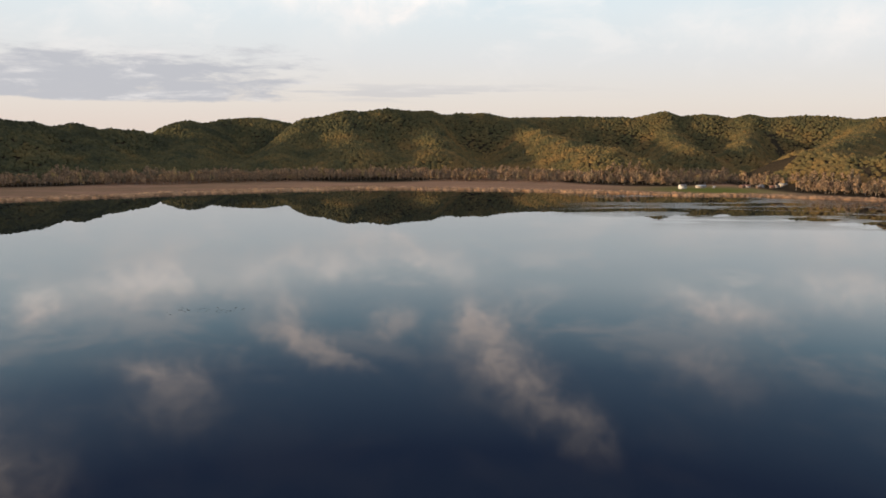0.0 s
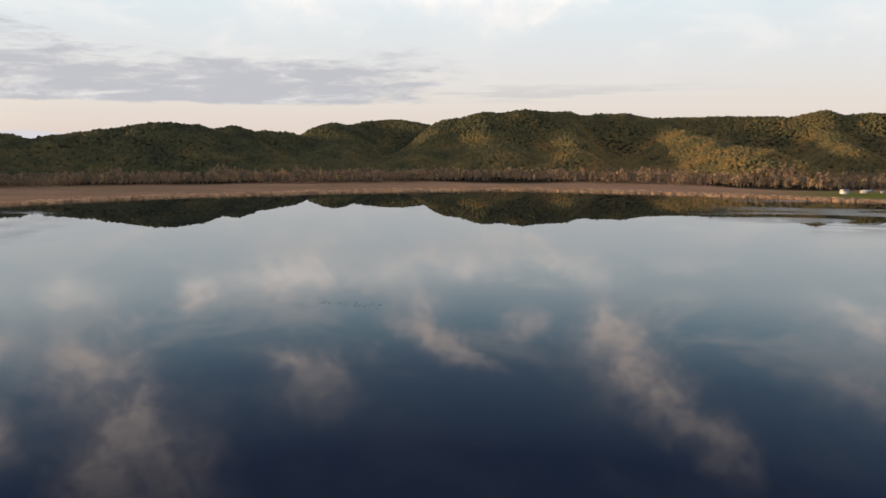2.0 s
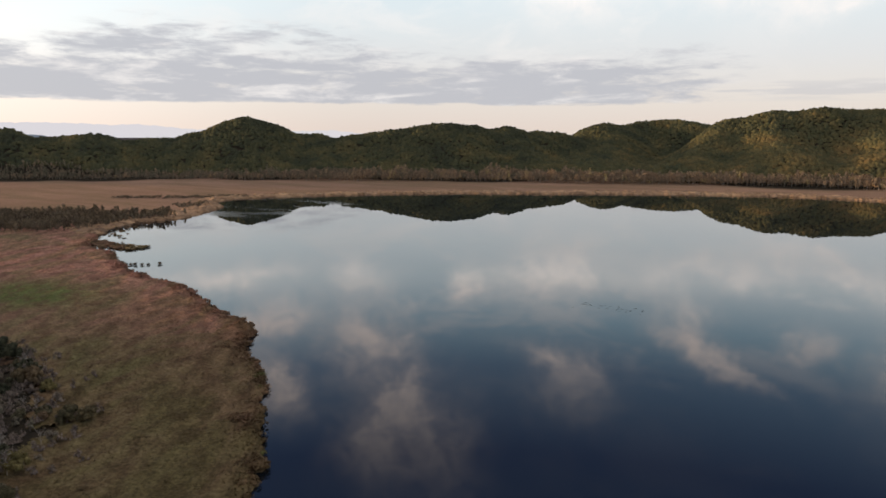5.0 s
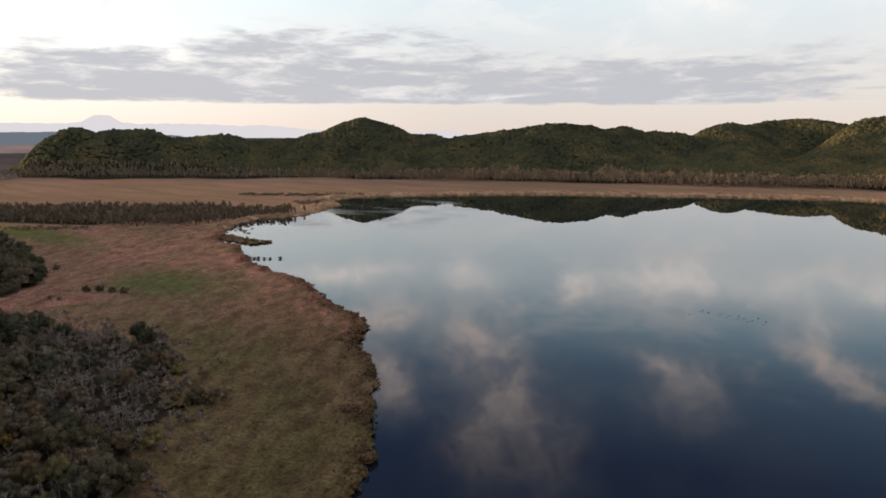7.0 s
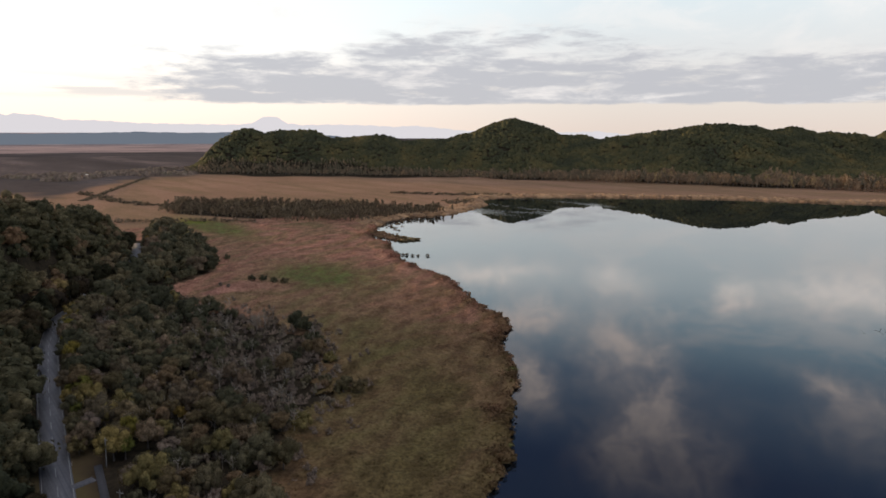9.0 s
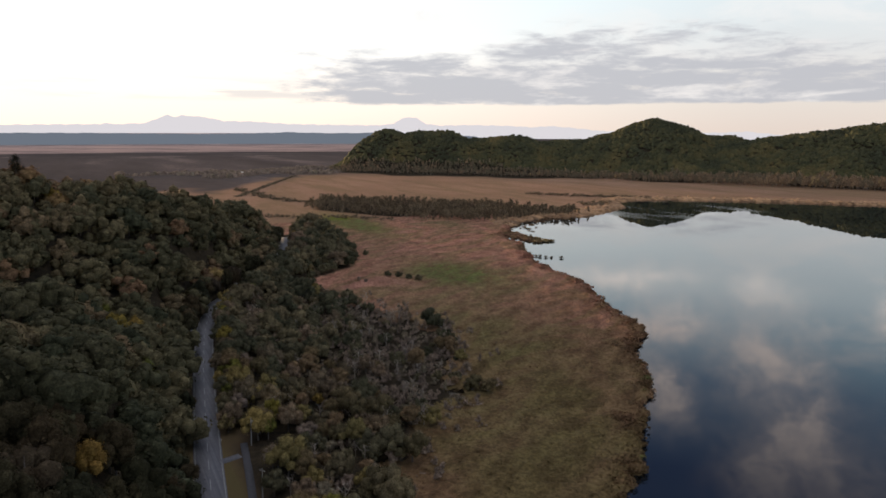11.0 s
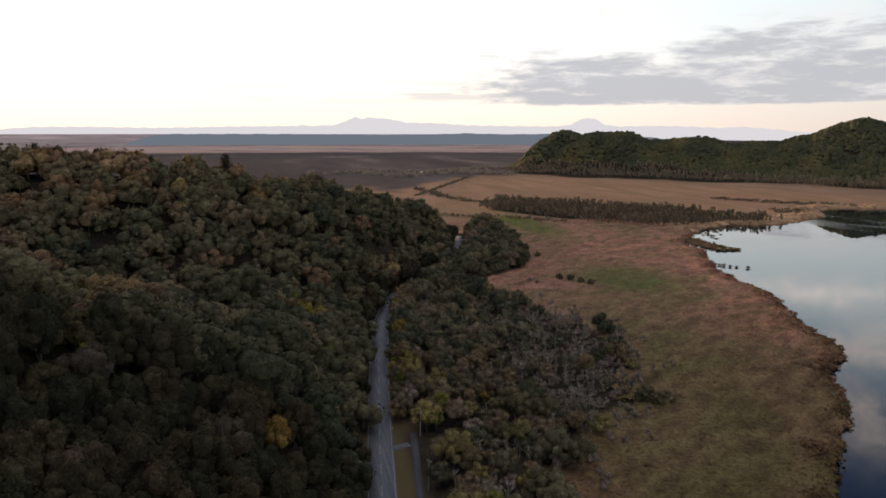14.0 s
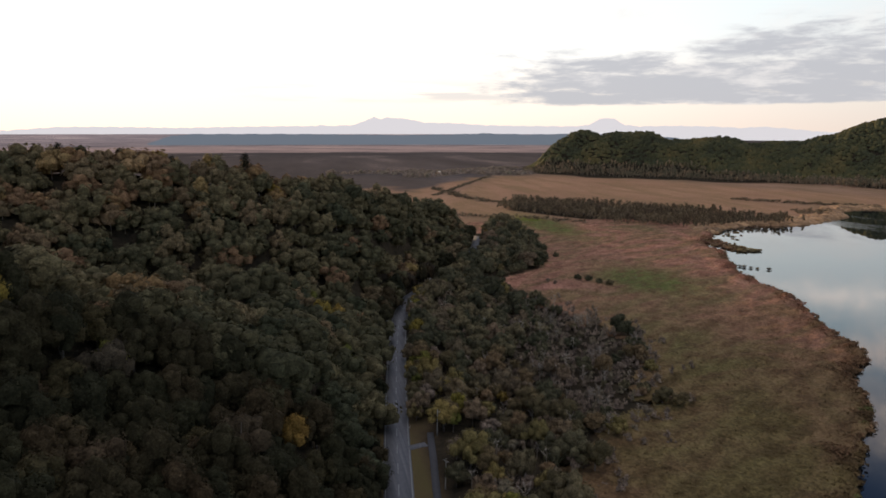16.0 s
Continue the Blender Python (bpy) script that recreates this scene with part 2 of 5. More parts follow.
def reed_build(n, b):
    """Dry reeds: straw, rust and olive patches drawn out along the shore."""
    p = place(n)
    q = n.map(p, (1.0, 1.0, 1.0), (0, 0, -0.65))
    big = n.noise(n.map(q, (0.020, 0.009, 0.02)), 1.0, 6.0, 0.55, 2.1, 0.7)
    mid = n.noise(n.map(q, (0.16, 0.07, 0.1)), 1.0, 5.0, 0.62)
    col = n.ramp(big, [(0.32, (0.200, 0.146, 0.074)), (0.42, (0.280, 0.162, 0.098)), (0.50, (0.368, 0.180, 0.124)), (0.58, (0.248, 0.156, 0.086)), (0.68, (0.386, 0.186, 0.136))])
    tuft = n.noise(p, 0.75, 4.0, 0.7)
    sep = n.add("ShaderNodeSeparateXYZ")
    n.put(sep.inputs[0], p)
    # Nearest reeds are browned, standing in for the shade between their stems.
    gap_shade = n.math("MULTIPLY", n.span(sep.outputs[0], -420.0, -200.0, 0.0, 1.0), n.span(big, 0.35, 0.6, 0.95, 0.6))
    col = n.mix(gap_shade, col, (0.128, 0.084, 0.038))
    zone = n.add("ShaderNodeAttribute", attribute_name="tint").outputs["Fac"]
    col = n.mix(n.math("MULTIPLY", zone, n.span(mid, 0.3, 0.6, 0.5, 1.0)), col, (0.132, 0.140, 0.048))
    shade = n.math("MULTIPLY", n.span(island(n), 0, 1, 0.6, 1.45, False), n.math("MULTIPLY", n.span(mid, 0.3, 0.7, 0.68, 1.32), n.span(tuft, 0.3, 0.7, 0.7, 1.35)))
    node = n.add("ShaderNodeVectorMath", operation="SCALE")
    n.put(node.inputs[0], col)
    n.put(node.inputs["Scale"], shade)
    n.put(b.inputs["Base Color"], node.outputs[0])
    b.inputs["Roughness"].default_value = 0.85
    b.inputs["Specular IOR Level"].default_value = 0.03
    n.put(b.inputs["Normal"], n.bump(n.noise(p, 1.2, 4.0, 0.7), 0.7, 0.5))


def asphalt_build(n, b):
    """Worn asphalt with lighter wheel tracks along the road."""
    p = place(n)
    track = n.noise(n.map(p, (0.02, 1.1, 1.0), (0, 0, 0.12)), 1.0, 4.0, 0.6)
    col = n.ramp(track, [(0.35, (0.10, 0.10, 0.115)), (0.55, (0.15, 0.15, 0.165)), (0.68, (0.20, 0.20, 0.215))])
    col = n.mix(n.span(n.noise(p, 0.8, 6.0), 0.4, 0.7, 0.0, 0.4), col, (0.075, 0.075, 0.085))
    n.put(b.inputs["Base Color"], col)
    b.inputs["Roughness"].default_value = 0.7


def plain_build(colour, rough=0.6, grime=0.25):
    """Painted or metal sheet with faint weathering."""
    def build(n, b):
        p = place(n)
        dirt = n.span(n.noise(p, 0.9, 6.0, 0.6), 0.4, 0.75, 0.0, grime)
        n.put(b.inputs["Base Color"], n.mix(dirt, colour, tuple(c * 0.45 for c in colour)))
        b.inputs["Roughness"].default_value = rough
    return build


# Far ridges: distance haze is put into an even emission colour.
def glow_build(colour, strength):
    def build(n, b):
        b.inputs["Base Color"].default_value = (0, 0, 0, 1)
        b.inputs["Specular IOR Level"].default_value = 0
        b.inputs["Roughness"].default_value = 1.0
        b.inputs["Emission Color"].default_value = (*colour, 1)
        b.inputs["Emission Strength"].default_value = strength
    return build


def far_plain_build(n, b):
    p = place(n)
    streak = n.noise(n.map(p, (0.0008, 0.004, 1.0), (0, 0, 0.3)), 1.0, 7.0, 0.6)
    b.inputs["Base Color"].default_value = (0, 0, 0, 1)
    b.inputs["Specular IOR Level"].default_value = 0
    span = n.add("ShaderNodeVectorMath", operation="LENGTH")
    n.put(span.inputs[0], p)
    # Haze is put into the emission, stronger with distance.
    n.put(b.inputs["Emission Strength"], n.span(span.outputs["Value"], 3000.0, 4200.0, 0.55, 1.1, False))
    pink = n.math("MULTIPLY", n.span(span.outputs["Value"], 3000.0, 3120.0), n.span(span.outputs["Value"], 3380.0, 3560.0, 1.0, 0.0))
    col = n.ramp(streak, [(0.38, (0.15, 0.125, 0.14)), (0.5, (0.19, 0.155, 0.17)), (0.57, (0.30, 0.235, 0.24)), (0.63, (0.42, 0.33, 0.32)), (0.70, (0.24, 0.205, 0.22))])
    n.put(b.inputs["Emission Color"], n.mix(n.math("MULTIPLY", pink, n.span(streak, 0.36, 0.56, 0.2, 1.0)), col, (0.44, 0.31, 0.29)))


# Far reeds: straw colour, brightened in place of evening sun on them.
def lit_straw_build(n, b):
    p = place(n)
    col = n.ramp(n.noise(p, 0.02, 5.0, 0.6), [(0.35, (0.34, 0.19, 0.09)), (0.55, (0.50, 0.29, 0.145)), (0.7, (0.58, 0.36, 0.18))])
    node = n.add("ShaderNodeVectorMath", operation="SCALE")
    n.put(node.inputs[0], col)
    n.put(node.inputs["Scale"], n.span(island(n), 0, 1, 0.55, 1.2, False))
    n.put(b.inputs["Base Color"], node.outputs[0])
    b.inputs["Roughness"].default_value = 0.85


FAR_PLAIN = material("far_plain_haze", far_plain_build)
LIT_STRAW = material("straw_reed", lit_straw_build)
WATER = material("lake_water", water_build)
GROUND = material("marsh_and_forest_ground", ground_build)
GREEN = material("green_foliage", leaf_build([(0.0, (0.029, 0.030, 0.018)), (0.4, (0.040, 0.038, 0.021)), (0.75, (0.050, 0.041, 0.023)), (1.0, (0.062, 0.044, 0.025))]))
OLIVE = material("olive_foliage", leaf_build([(0.0, (0.056, 0.049, 0.027)), (0.5, (0.076, 0.062, 0.031)), (1.0, (0.088, 0.062, 0.037))]))
RUSSET = material("russet_foliage", leaf_build([(0.0, (0.060, 0.046, 0.034)), (0.5, (0.084, 0.060, 0.036)), (1.0, (0.070, 0.060, 0.044))]))
GOLD = material("gold_foliage", leaf_build([(0.0, (0.125, 0.130, 0.034)), (0.4, (0.175, 0.160, 0.038)), (0.75, (0.235, 0.190, 0.042)), (1.0, (0.220, 0.130, 0.040))]))
MIXED = material("mixed_foliage", leaf_build([(0.0, (0.057, 0.060, 0.035)), (0.25, (0.099, 0.089, 0.049)), (0.45, (0.144, 0.118, 0.063)), (0.58, (0.184, 0.132, 0.076)), (0.70, (0.198, 0.120, 0.069)), (0.80, (0.225, 0.136, 0.070)), (0.90, (0.247, 0.175, 0.067)), (1.0, (0.318, 0.209, 0.106))]))
BUSH = material("grey_olive_foliage", leaf_build([(0.0, (0.076, 0.073, 0.043)), (0.25, (0.111, 0.099, 0.057)), (0.45, (0.176, 0.141, 0.077)), (0.6, (0.117, 0.094, 0.057)), (0.75, (0.216, 0.148, 0.097)), (0.88, (0.183, 0.148, 0.061)), (1.0, (0.294, 0.213, 0.073))]))
BUSH_DARK = material("dark_shrub_foliage", leaf_build([(0.0, (0.110, 0.091, 0.048)), (0.5, (0.161, 0.118, 0.061)), (1.0, (0.228, 0.147, 0.083))]))
DRAB = material("drab_foliage", leaf_build([(0.0, (0.196, 0.165, 0.104)), (0.4, (0.303, 0.211, 0.135)), (0.75, (0.408, 0.265, 0.151)), (1.0, (0.441, 0.320, 0.145))]))
BRUSH = material("brush_twigs", leaf_build([(0.0, (0.181, 0.137, 0.106)), (0.5, (0.238, 0.177, 0.134)), (1.0, (0.205, 0.171, 0.112))]))
THICKET = material("thicket_foliage", leaf_build([(0.0, (0.124, 0.089, 0.059)), (0.5, (0.186, 0.140, 0.086)), (1.0, (0.256, 0.194, 0.127))]))
HILLWOOD = material("hill_foliage", leaf_build([(0.0, (0.061, 0.063, 0.036)), (0.25, (0.095, 0.090, 0.043)), (0.5, (0.143, 0.114, 0.049)), (0.75, (0.211, 0.141, 0.055)), (1.0, (0.288, 0.168, 0.066))], 0.1, 0.22, 0.0, 0.0))
BARK = material("bark", bark_build)
PALEBARK = material("pale_bark", pale_build)
REED = material("dry_reed", reed_build)
ASPHALT = material("worn_asphalt", asphalt_build)
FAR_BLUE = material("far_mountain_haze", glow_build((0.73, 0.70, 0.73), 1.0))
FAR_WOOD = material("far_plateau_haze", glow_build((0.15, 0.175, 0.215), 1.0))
# Footpath asphalt, darker than the road's.
DARK_ASPHALT = material("damp_asphalt", plain_build((0.075, 0.073, 0.08), 0.8, 0.5))
LINE_PAINT = material("worn_white_paint", plain_build((0.36, 0.36, 0.36), 0.6, 0.6))
WHITE_WALL = material("white_wall", plain_build((0.75, 0.73, 0.68)))
CREAM_WALL = material("cream_wall", plain_build((0.55, 0.48, 0.38)))
BROWN_WALL = material("brown_wall", plain_build((0.20, 0.13, 0.09)))
GREY_ROOF = material("grey_roof", plain_build((0.22, 0.21, 0.21), 0.5))
PALE_ROOF = material("pale_metal_roof", plain_build((0.52, 0.54, 0.55), 0.4))
RED_ROOF = material("rusty_roof", plain_build((0.30, 0.14, 0.09), 0.6))
BLUE_ROOF = material("blue_metal_roof", plain_build((0.17, 0.26, 0.33), 0.5))
DARK_GLASS = material("dark_window", plain_build((0.03, 0.035, 0.04), 0.1, 0.0))
CONCRETE = material("concrete_pole", plain_build((0.42, 0.40, 0.38), 0.8))
WOOD = material("weathered_wood", plain_build((0.22, 0.16, 0.11), 0.8))
DARK_SPECKS = material("water_weed", plain_build((0.03, 0.035, 0.02), 0.7))


def bump_field(x, y, hills):
    """Heights of a range: hills (az, distance, height, half-width across, half-width along the bearing, turn)."""
    total = np.zeros_like(x)
    for az, d, h, a, b, turn in hills:
        c = bearing(az, d)
        ang = radians(az + turn)
        u = (x - c.x) * math.cos(ang) + (y - c.y) * math.sin(ang)
        v = -(x - c.x) * math.sin(ang) + (y - c.y) * math.cos(ang)
        total += (h * np.exp(-(u / a) ** 2 - (v / b) ** 2)) ** 3
    return total ** (1 / 3)


def wave(x, y, size, seed):
    """Smooth noise from a few turned sines, about -1 to 1."""
    rng = np.random.RandomState(seed)
    total = np.zeros_like(x)
    for k in range(7):
        a, ph = rng.uniform(0, 2 * math.pi), rng.uniform(0, 2 * math.pi, 2)
        f = 2 * math.pi / size * rng.uniform(0.6, 1.7)
        u, v = x * math.cos(a) + y * math.sin(a), -x * math.sin(a) + y * math.cos(a)
        total += np.sin(u * f + ph[0] + 1.3 * np.sin(v * f * 0.7 + ph[1]))
    return total / 3.5


# far range behind the lake: its crest as bearing and height, then its spurs
CREST_WEST = [(70.4, 2), (69.6, 56), (68.8, 69), (67.76, 64), (65.9, 84), (64.5, 77), (63, 54), (60.5, 71), (57.7, 61), (54.2, 71), (52.8, 57), (51.3, 59), (49.3, 92), (47.4, 76), (45.3, 100), (42, 59), (38.5, 81), (36.3, 67), (33.5, 97), (31.1, 69), (29, 88), (26.9, 77), (24.5, 88), (22.5, 79)]
CREST_EAST = [(20, 106), (17.5, 91), (15, 113), (12.5, 110), (10, 92), (7, 112), (4.3, 131), (2.4, 115), (0.5, 91), (-1.4, 123), (-3.3, 128), (-6, 111), (-8, 99), (-10, 123), (-14, 130), (-18, 124), (-20.5, 119), (-23, 100), (-27, 139), (-31, 74), (-35, 131)]


def crest(pairs):
    """Bumps along a crest, each as wide as its neighbours are apart."""
    az = np.array([p[0] for p in pairs], float)
    gap = np.abs(np.gradient(az))
    dist = np.interp(az, [-40, -31, -23, -10, -5, 0, 4, 10, 13, 18, 22, 31, 39, 47, 57, 68], [2150, 2200, 2250, 2120, 2050, 1980, 1880, 1860, 2100, 2120, 1840, 1610, 1680, 1700, 1740, 1800])
    return [(a, d, h, max(55, (1.15 if a > 21 else 1.5) * radians(g) * d), 135, 0) for (a, h), g, d in zip(pairs, gap, dist)]


RIDGES = [  # spurs: bearing, distance and height of both ends, half-width
    (-6, 1980, 106, -14.5, 1470, 50, 105), (1, 1950, 118, 0.5, 1560, 45, 90), (7.5, 1840, 104, 6, 1480, 32, 125), (11, 1900, 96, 13.5, 1490, 32, 85),
    (-31, 2150, 112, -27.5, 1540, 62, 115), (-37, 1500, 105, -30.5, 1430, 60, 115), (-44, 1400, 90, -40, 1380, 60, 160), (-17, 2150, 100, -19, 1740, 60, 80),
    (-23, 2200, 104, -22.5, 1840, 64, 70), (31, 1620, 92, 29, 1440, 30, 95), (36, 1680, 76, 35, 1450, 26, 75), (18.0, 2060, 84, 20.5, 1520, 30, 100),
]
RIDGES_WEST = [
    (47.4, 1700, 102, 45.8, 1480, 30, 75), (57.7, 1740, 74, 57, 1520, 26, 75), (67.8, 1800, 84, 66, 1560, 26, 55), (63, 1770, 78, 61.8, 1560, 26, 65),
    (26.9, 1720, 90, 25, 1480, 30, 75), (51.3, 1720, 66, 52.5, 1520, 24, 55), (42, 1730, 72, 41, 1500, 26, 65),
]


def ridge_field(x, y):
    total = np.zeros_like(x)
    for a0, d0, h0, a1, d1, h1, wide in RIDGES + RIDGES_WEST:
        p, q = bearing(a0, d0), bearing(a1, d1)
        dx, dy = q.x - p.x, q.y - p.y
        t = np.clip(((x - p.x) * dx + (y - p.y) * dy) / (dx * dx + dy * dy), 0, 1)
        r = np.hypot(x - p.x - t * dx, y - p.y - t * dy) / wide
        total += ((h0 + (h1 - h0) * t) * np.exp(-r * r)) ** 3
    return total


def far_field(x, y):
    return (bump_field(x, y, FAR_HILLS) ** 3 + ridge_field(x, y)) ** (1 / 3)


def foot(x, y):
    """Nought on the marsh, one where the far hills have risen from it."""
    edge = belt_inner(x, y)
    return smooth(np.hypot(x, y) - edge, -10, 190)


FAR_HILLS = crest(CREST_WEST) + crest(CREST_EAST)
# the wooded rise between the camera and the plain
NEAR_HILLS = [
    (112, 390, 71, 90, 95, 0), (103, 395, 68, 70, 80, 0), (95, 405, 62, 55, 75, 0), (88.5, 445, 58, 46, 70, 0), (84.0, 505, 43, 36, 70, 0), (80.2, 565, 31, 26, 60, 0),
    (114, 175, 48, 60, 46, 0), (103, 190, 42, 42, 44, 0), (96, 222, 31, 32, 42, 0), (91, 252, 17, 22, 42, 0), (128, 250, 70, 90, 160, 0), (137, 120, 45, 80, 80, 0), (95, 296, 27, 30, 36, 0),
]
SHORE = [  # the lake's outline, from the near reeds round the bay and back behind the camera
    (-131, 115), (-150, 141), (-163, 149), (-185, 175), (-199, 187), (-218, 200), (-239, 211), (-233, 206), (-246, 226), (-264, 239), (-295, 246), (-310, 254),
    (-364, 278), (-400, 280), (-437, 289), (-504, 324), (-547, 329), (-560, 345), (-600, 372), (-634, 398), (-652, 440), (-645, 500), (-672, 548), (-690, 590),
    (-745, 625), (-768, 668), (-752, 720), (-724, 755), (-673, 822), (-557, 935), (-492, 968), (-396, 1034), (-290, 1096), (-133, 1166), (-10, 1162), (105, 1156),
    (279, 1119), (357, 1088), (464, 1090), (560, 1050), (634, 1022), (800, 880), (900, 500), (700, 60), (300, -60), (60, 40), (-60, 50),
]
ROAD = [(-20, 3), (-90, 12), (-170, 21.9), (-200, 25.2), (-240, 30.2), (-284, 36), (-337, 44), (-384, 55), (-417, 74), (-456, 97), (-500, 118), (-545, 133), (-590, 145), (-612, 152)]


SCRUB = [(-120, 18), (-110, 40), (-135, 58), (-160, 68), (-174, 80), (-196, 94), (-212, 118), (-240, 132), (-289, 150), (-320, 146), (-350, 138), (-395, 118), (-428, 110), (-436, 96),
         (-424, 80), (-369, 58), (-317, 45), (-269, 37), (-215, 30), (-180, 26)]
COPSE = [(-420, 84), (-434, 124), (-469, 164), (-540, 188), (-600, 194), (-650, 198), (-690, 200), (-720, 192), (-660, 175), (-590, 154), (-500, 127), (-456, 106)]
ALDERS = [(-905, 262), (-830, 240), (-786, 262), (-747, 284), (-706, 310), (-667, 342), (-641, 374), (-636, 421), (-649, 494), (-680, 512), (-729, 483), (-803, 446), (-840, 390), (-895, 350), (-940, 300)]


def polyline_distance(x, y, pts, closed=False):
    best = np.full(x.shape, 1e9)
    ends = list(zip(pts, pts[1:] + pts[:1])) if closed else list(zip(pts, pts[1:]))
    for (ax, ay), (bx, by) in ends:
        dx, dy = bx - ax, by - ay
        t = np.clip(((x - ax) * dx + (y - ay) * dy) / (dx * dx + dy * dy), 0, 1)
        best = np.minimum(best, np.hypot(x - ax - t * dx, y - ay - t * dy))
    return best


def inside(x, y, pts):
    odd = np.zeros(x.shape, bool)
    for (ax, ay), (bx, by) in zip(pts, pts[1:] + pts[:1]):
        hit = ((ay > y) != (by > y)) & (x < (bx - ax) * (y - ay) / ((by - ay) or 1e-9) + ax)
        odd ^= hit
    return odd


def shore_distance(x, y):
    """Metres from the waterline, positive on land; the line is frayed by noise."""
    d = polyline_distance(x, y, SHORE, True)
    d = np.where(inside(x, y, SHORE), -d, d)
    return d + 1.8 * wave(x, y, 17, 3) + 1.0 * wave(x, y, 7, 4)


def smooth(v, a, b):
    t = np.clip((v - a) / (b - a), 0, 1)
    return t * t * (3 - 2 * t)


def terrain(x, y):
    """Height of the bare ground."""
    x, y = np.asarray(x, float), np.asarray(y, float)
    d = np.hypot(x, y)
    s = shore_distance(x, y)
    far = far_field(x, y)
    far = far + (3.0 * wave(x, y, 190, 11) + 1.5 * wave(x, y, 80, 12)) * smooth(far, 8, 60)
    flank = smooth(far, 14, 40) * (1 - smooth(far, 62, 92))
    gully = 1 - np.abs(wave(x, y, 330, 61)) + 0.45 * (1 - np.abs(wave(x, y, 140, 62)))
    far = far - flank * (8 * np.clip(gully - 0.35, 0, 2) - 4)
    far = far * foot(x, y)
    far = np.where(far < 2.5, 0, far - 2.5)
    near = bump_field(x, y, NEAR_HILLS)
    near = near + 1.5 * wave(x, y, 60, 13) * smooth(near, 4, 25)
    road = polyline_distance(x, y, ROAD)
    low = 0.45 + 0.15 * wave(x, y, 40, 14) + 2.4 * (1 - smooth(road, 8, 45))
    hill = np.maximum(far, near)
    z = low + hill * smooth(s, 0, 40)
    z = np.where(road < 30, z + (2.85 - z) * (1 - smooth(road, 12, 24)), z)
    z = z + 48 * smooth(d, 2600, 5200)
    edge = np.clip(s * 0.35, -1.6, 0.0)
    return np.where(s < 0, edge, np.minimum(z, 0.05 + s * 0.4 + hill * 0.5))


def mesh_object(name, verts, faces, mat, tint=None, parent=None, smooth_shade=False):
    """One mesh object from arrays of places and of corner numbers (all faces alike in corners)."""
    verts, faces = np.asarray(verts, np.float32), np.asarray(faces, np.int32)
    me = bpy.data.meshes.new(name)
    me.vertices.add(len(verts))
    me.vertices.foreach_set("co", verts.ravel())
    k = faces.shape[1]
    me.loops.add(faces.size)
    me.loops.foreach_set("vertex_index", faces.ravel())
    me.polygons.add(len(faces))
    me.polygons.foreach_set("loop_start", np.arange(0, faces.size, k, dtype=np.int32))
    me.polygons.foreach_set("loop_total", np.full(len(faces), k, np.int32))
    if smooth_shade:
        me.polygons.foreach_set("use_smooth", np.ones(len(faces), bool))
    if tint is not None:
        at = me.attributes.new("tint", "FLOAT", "POINT")
        at.data.foreach_set("value", np.asarray(tint, np.float32))
    me.update(calc_edges=True)
    me.validate()
    me.materials.append(mat)
    ob = new(name, me)
    if parent:
        ob.parent = parent
    return ob


def scatter(name, template, xyz, size, turn, mat, tint=None, height=None, flip_scale=None):
    """Many copies of a small template (places, faces) joined into one mesh."""
    tv, tf = template
    n, k = len(xyz), len(tv)
    c, s = np.cos(turn)[:, None], np.sin(turn)[:, None]
    hz = size if height is None else height
    v = np.empty((n, k, 3), np.float32)
    v[:, :, 0] = (tv[None, :, 0] * c - tv[None, :, 1] * s) * size[:, None] + xyz[:, 0, None]
    v[:, :, 1] = (tv[None, :, 0] * s + tv[None, :, 1] * c) * size[:, None] + xyz[:, 1, None]
    v[:, :, 2] = tv[None, :, 2] * hz[:, None] + xyz[:, 2, None]
    f = (tf[None] + (np.arange(n) * k)[:, None, None]).reshape(-1, tf.shape[1])
    t = None if tint is None else np.repeat(tint, k)
    return v.reshape(-1, 3), f, t


def axis(stops):
    """Grid lines: stretches (end, step) from a start."""
    lines = [stops[0]]
    for end, step in stops[1:]:
        k = max(1, round((end - lines[-1]) / step))
        lines += list(np.linspace(lines[-1], end, k + 1)[1:])
    return np.array(lines)


def belt_inner(x, y):
    """Distance from the camera at which the wood below the far hills begins."""
    az = np.degrees(np.arctan2(-x, y))
    inner = np.interp(az, [-34, -28, -22, -17, -5, 6, 16, 22, 32, 40, 49, 56, 64, 70, 75], [1290, 1290, 1450, 1345, 1360, 1380, 1320, 1310, 1330, 1340, 1400, 1470, 1540, 1620, 1640])
    return inner + 10 * wave(x, y, 60, 9)


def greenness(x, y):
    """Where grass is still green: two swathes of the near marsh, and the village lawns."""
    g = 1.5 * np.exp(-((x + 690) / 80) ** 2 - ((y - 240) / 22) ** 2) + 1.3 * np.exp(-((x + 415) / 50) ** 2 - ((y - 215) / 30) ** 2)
    # The last swathe is olive, and partly stands in for shade among near reeds.
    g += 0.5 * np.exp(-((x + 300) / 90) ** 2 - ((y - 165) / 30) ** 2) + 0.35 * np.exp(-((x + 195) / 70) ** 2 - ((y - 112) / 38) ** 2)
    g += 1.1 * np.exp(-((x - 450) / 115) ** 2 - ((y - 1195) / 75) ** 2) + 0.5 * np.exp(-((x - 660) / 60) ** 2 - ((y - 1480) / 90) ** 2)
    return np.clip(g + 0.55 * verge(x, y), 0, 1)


def verge(x, y):
    """The mown strip between road and footpath."""
    return np.exp(-((x + 180) / 42) ** 4) * (1 - smooth(polyline_distance(x, y, ROAD), 8, 10))


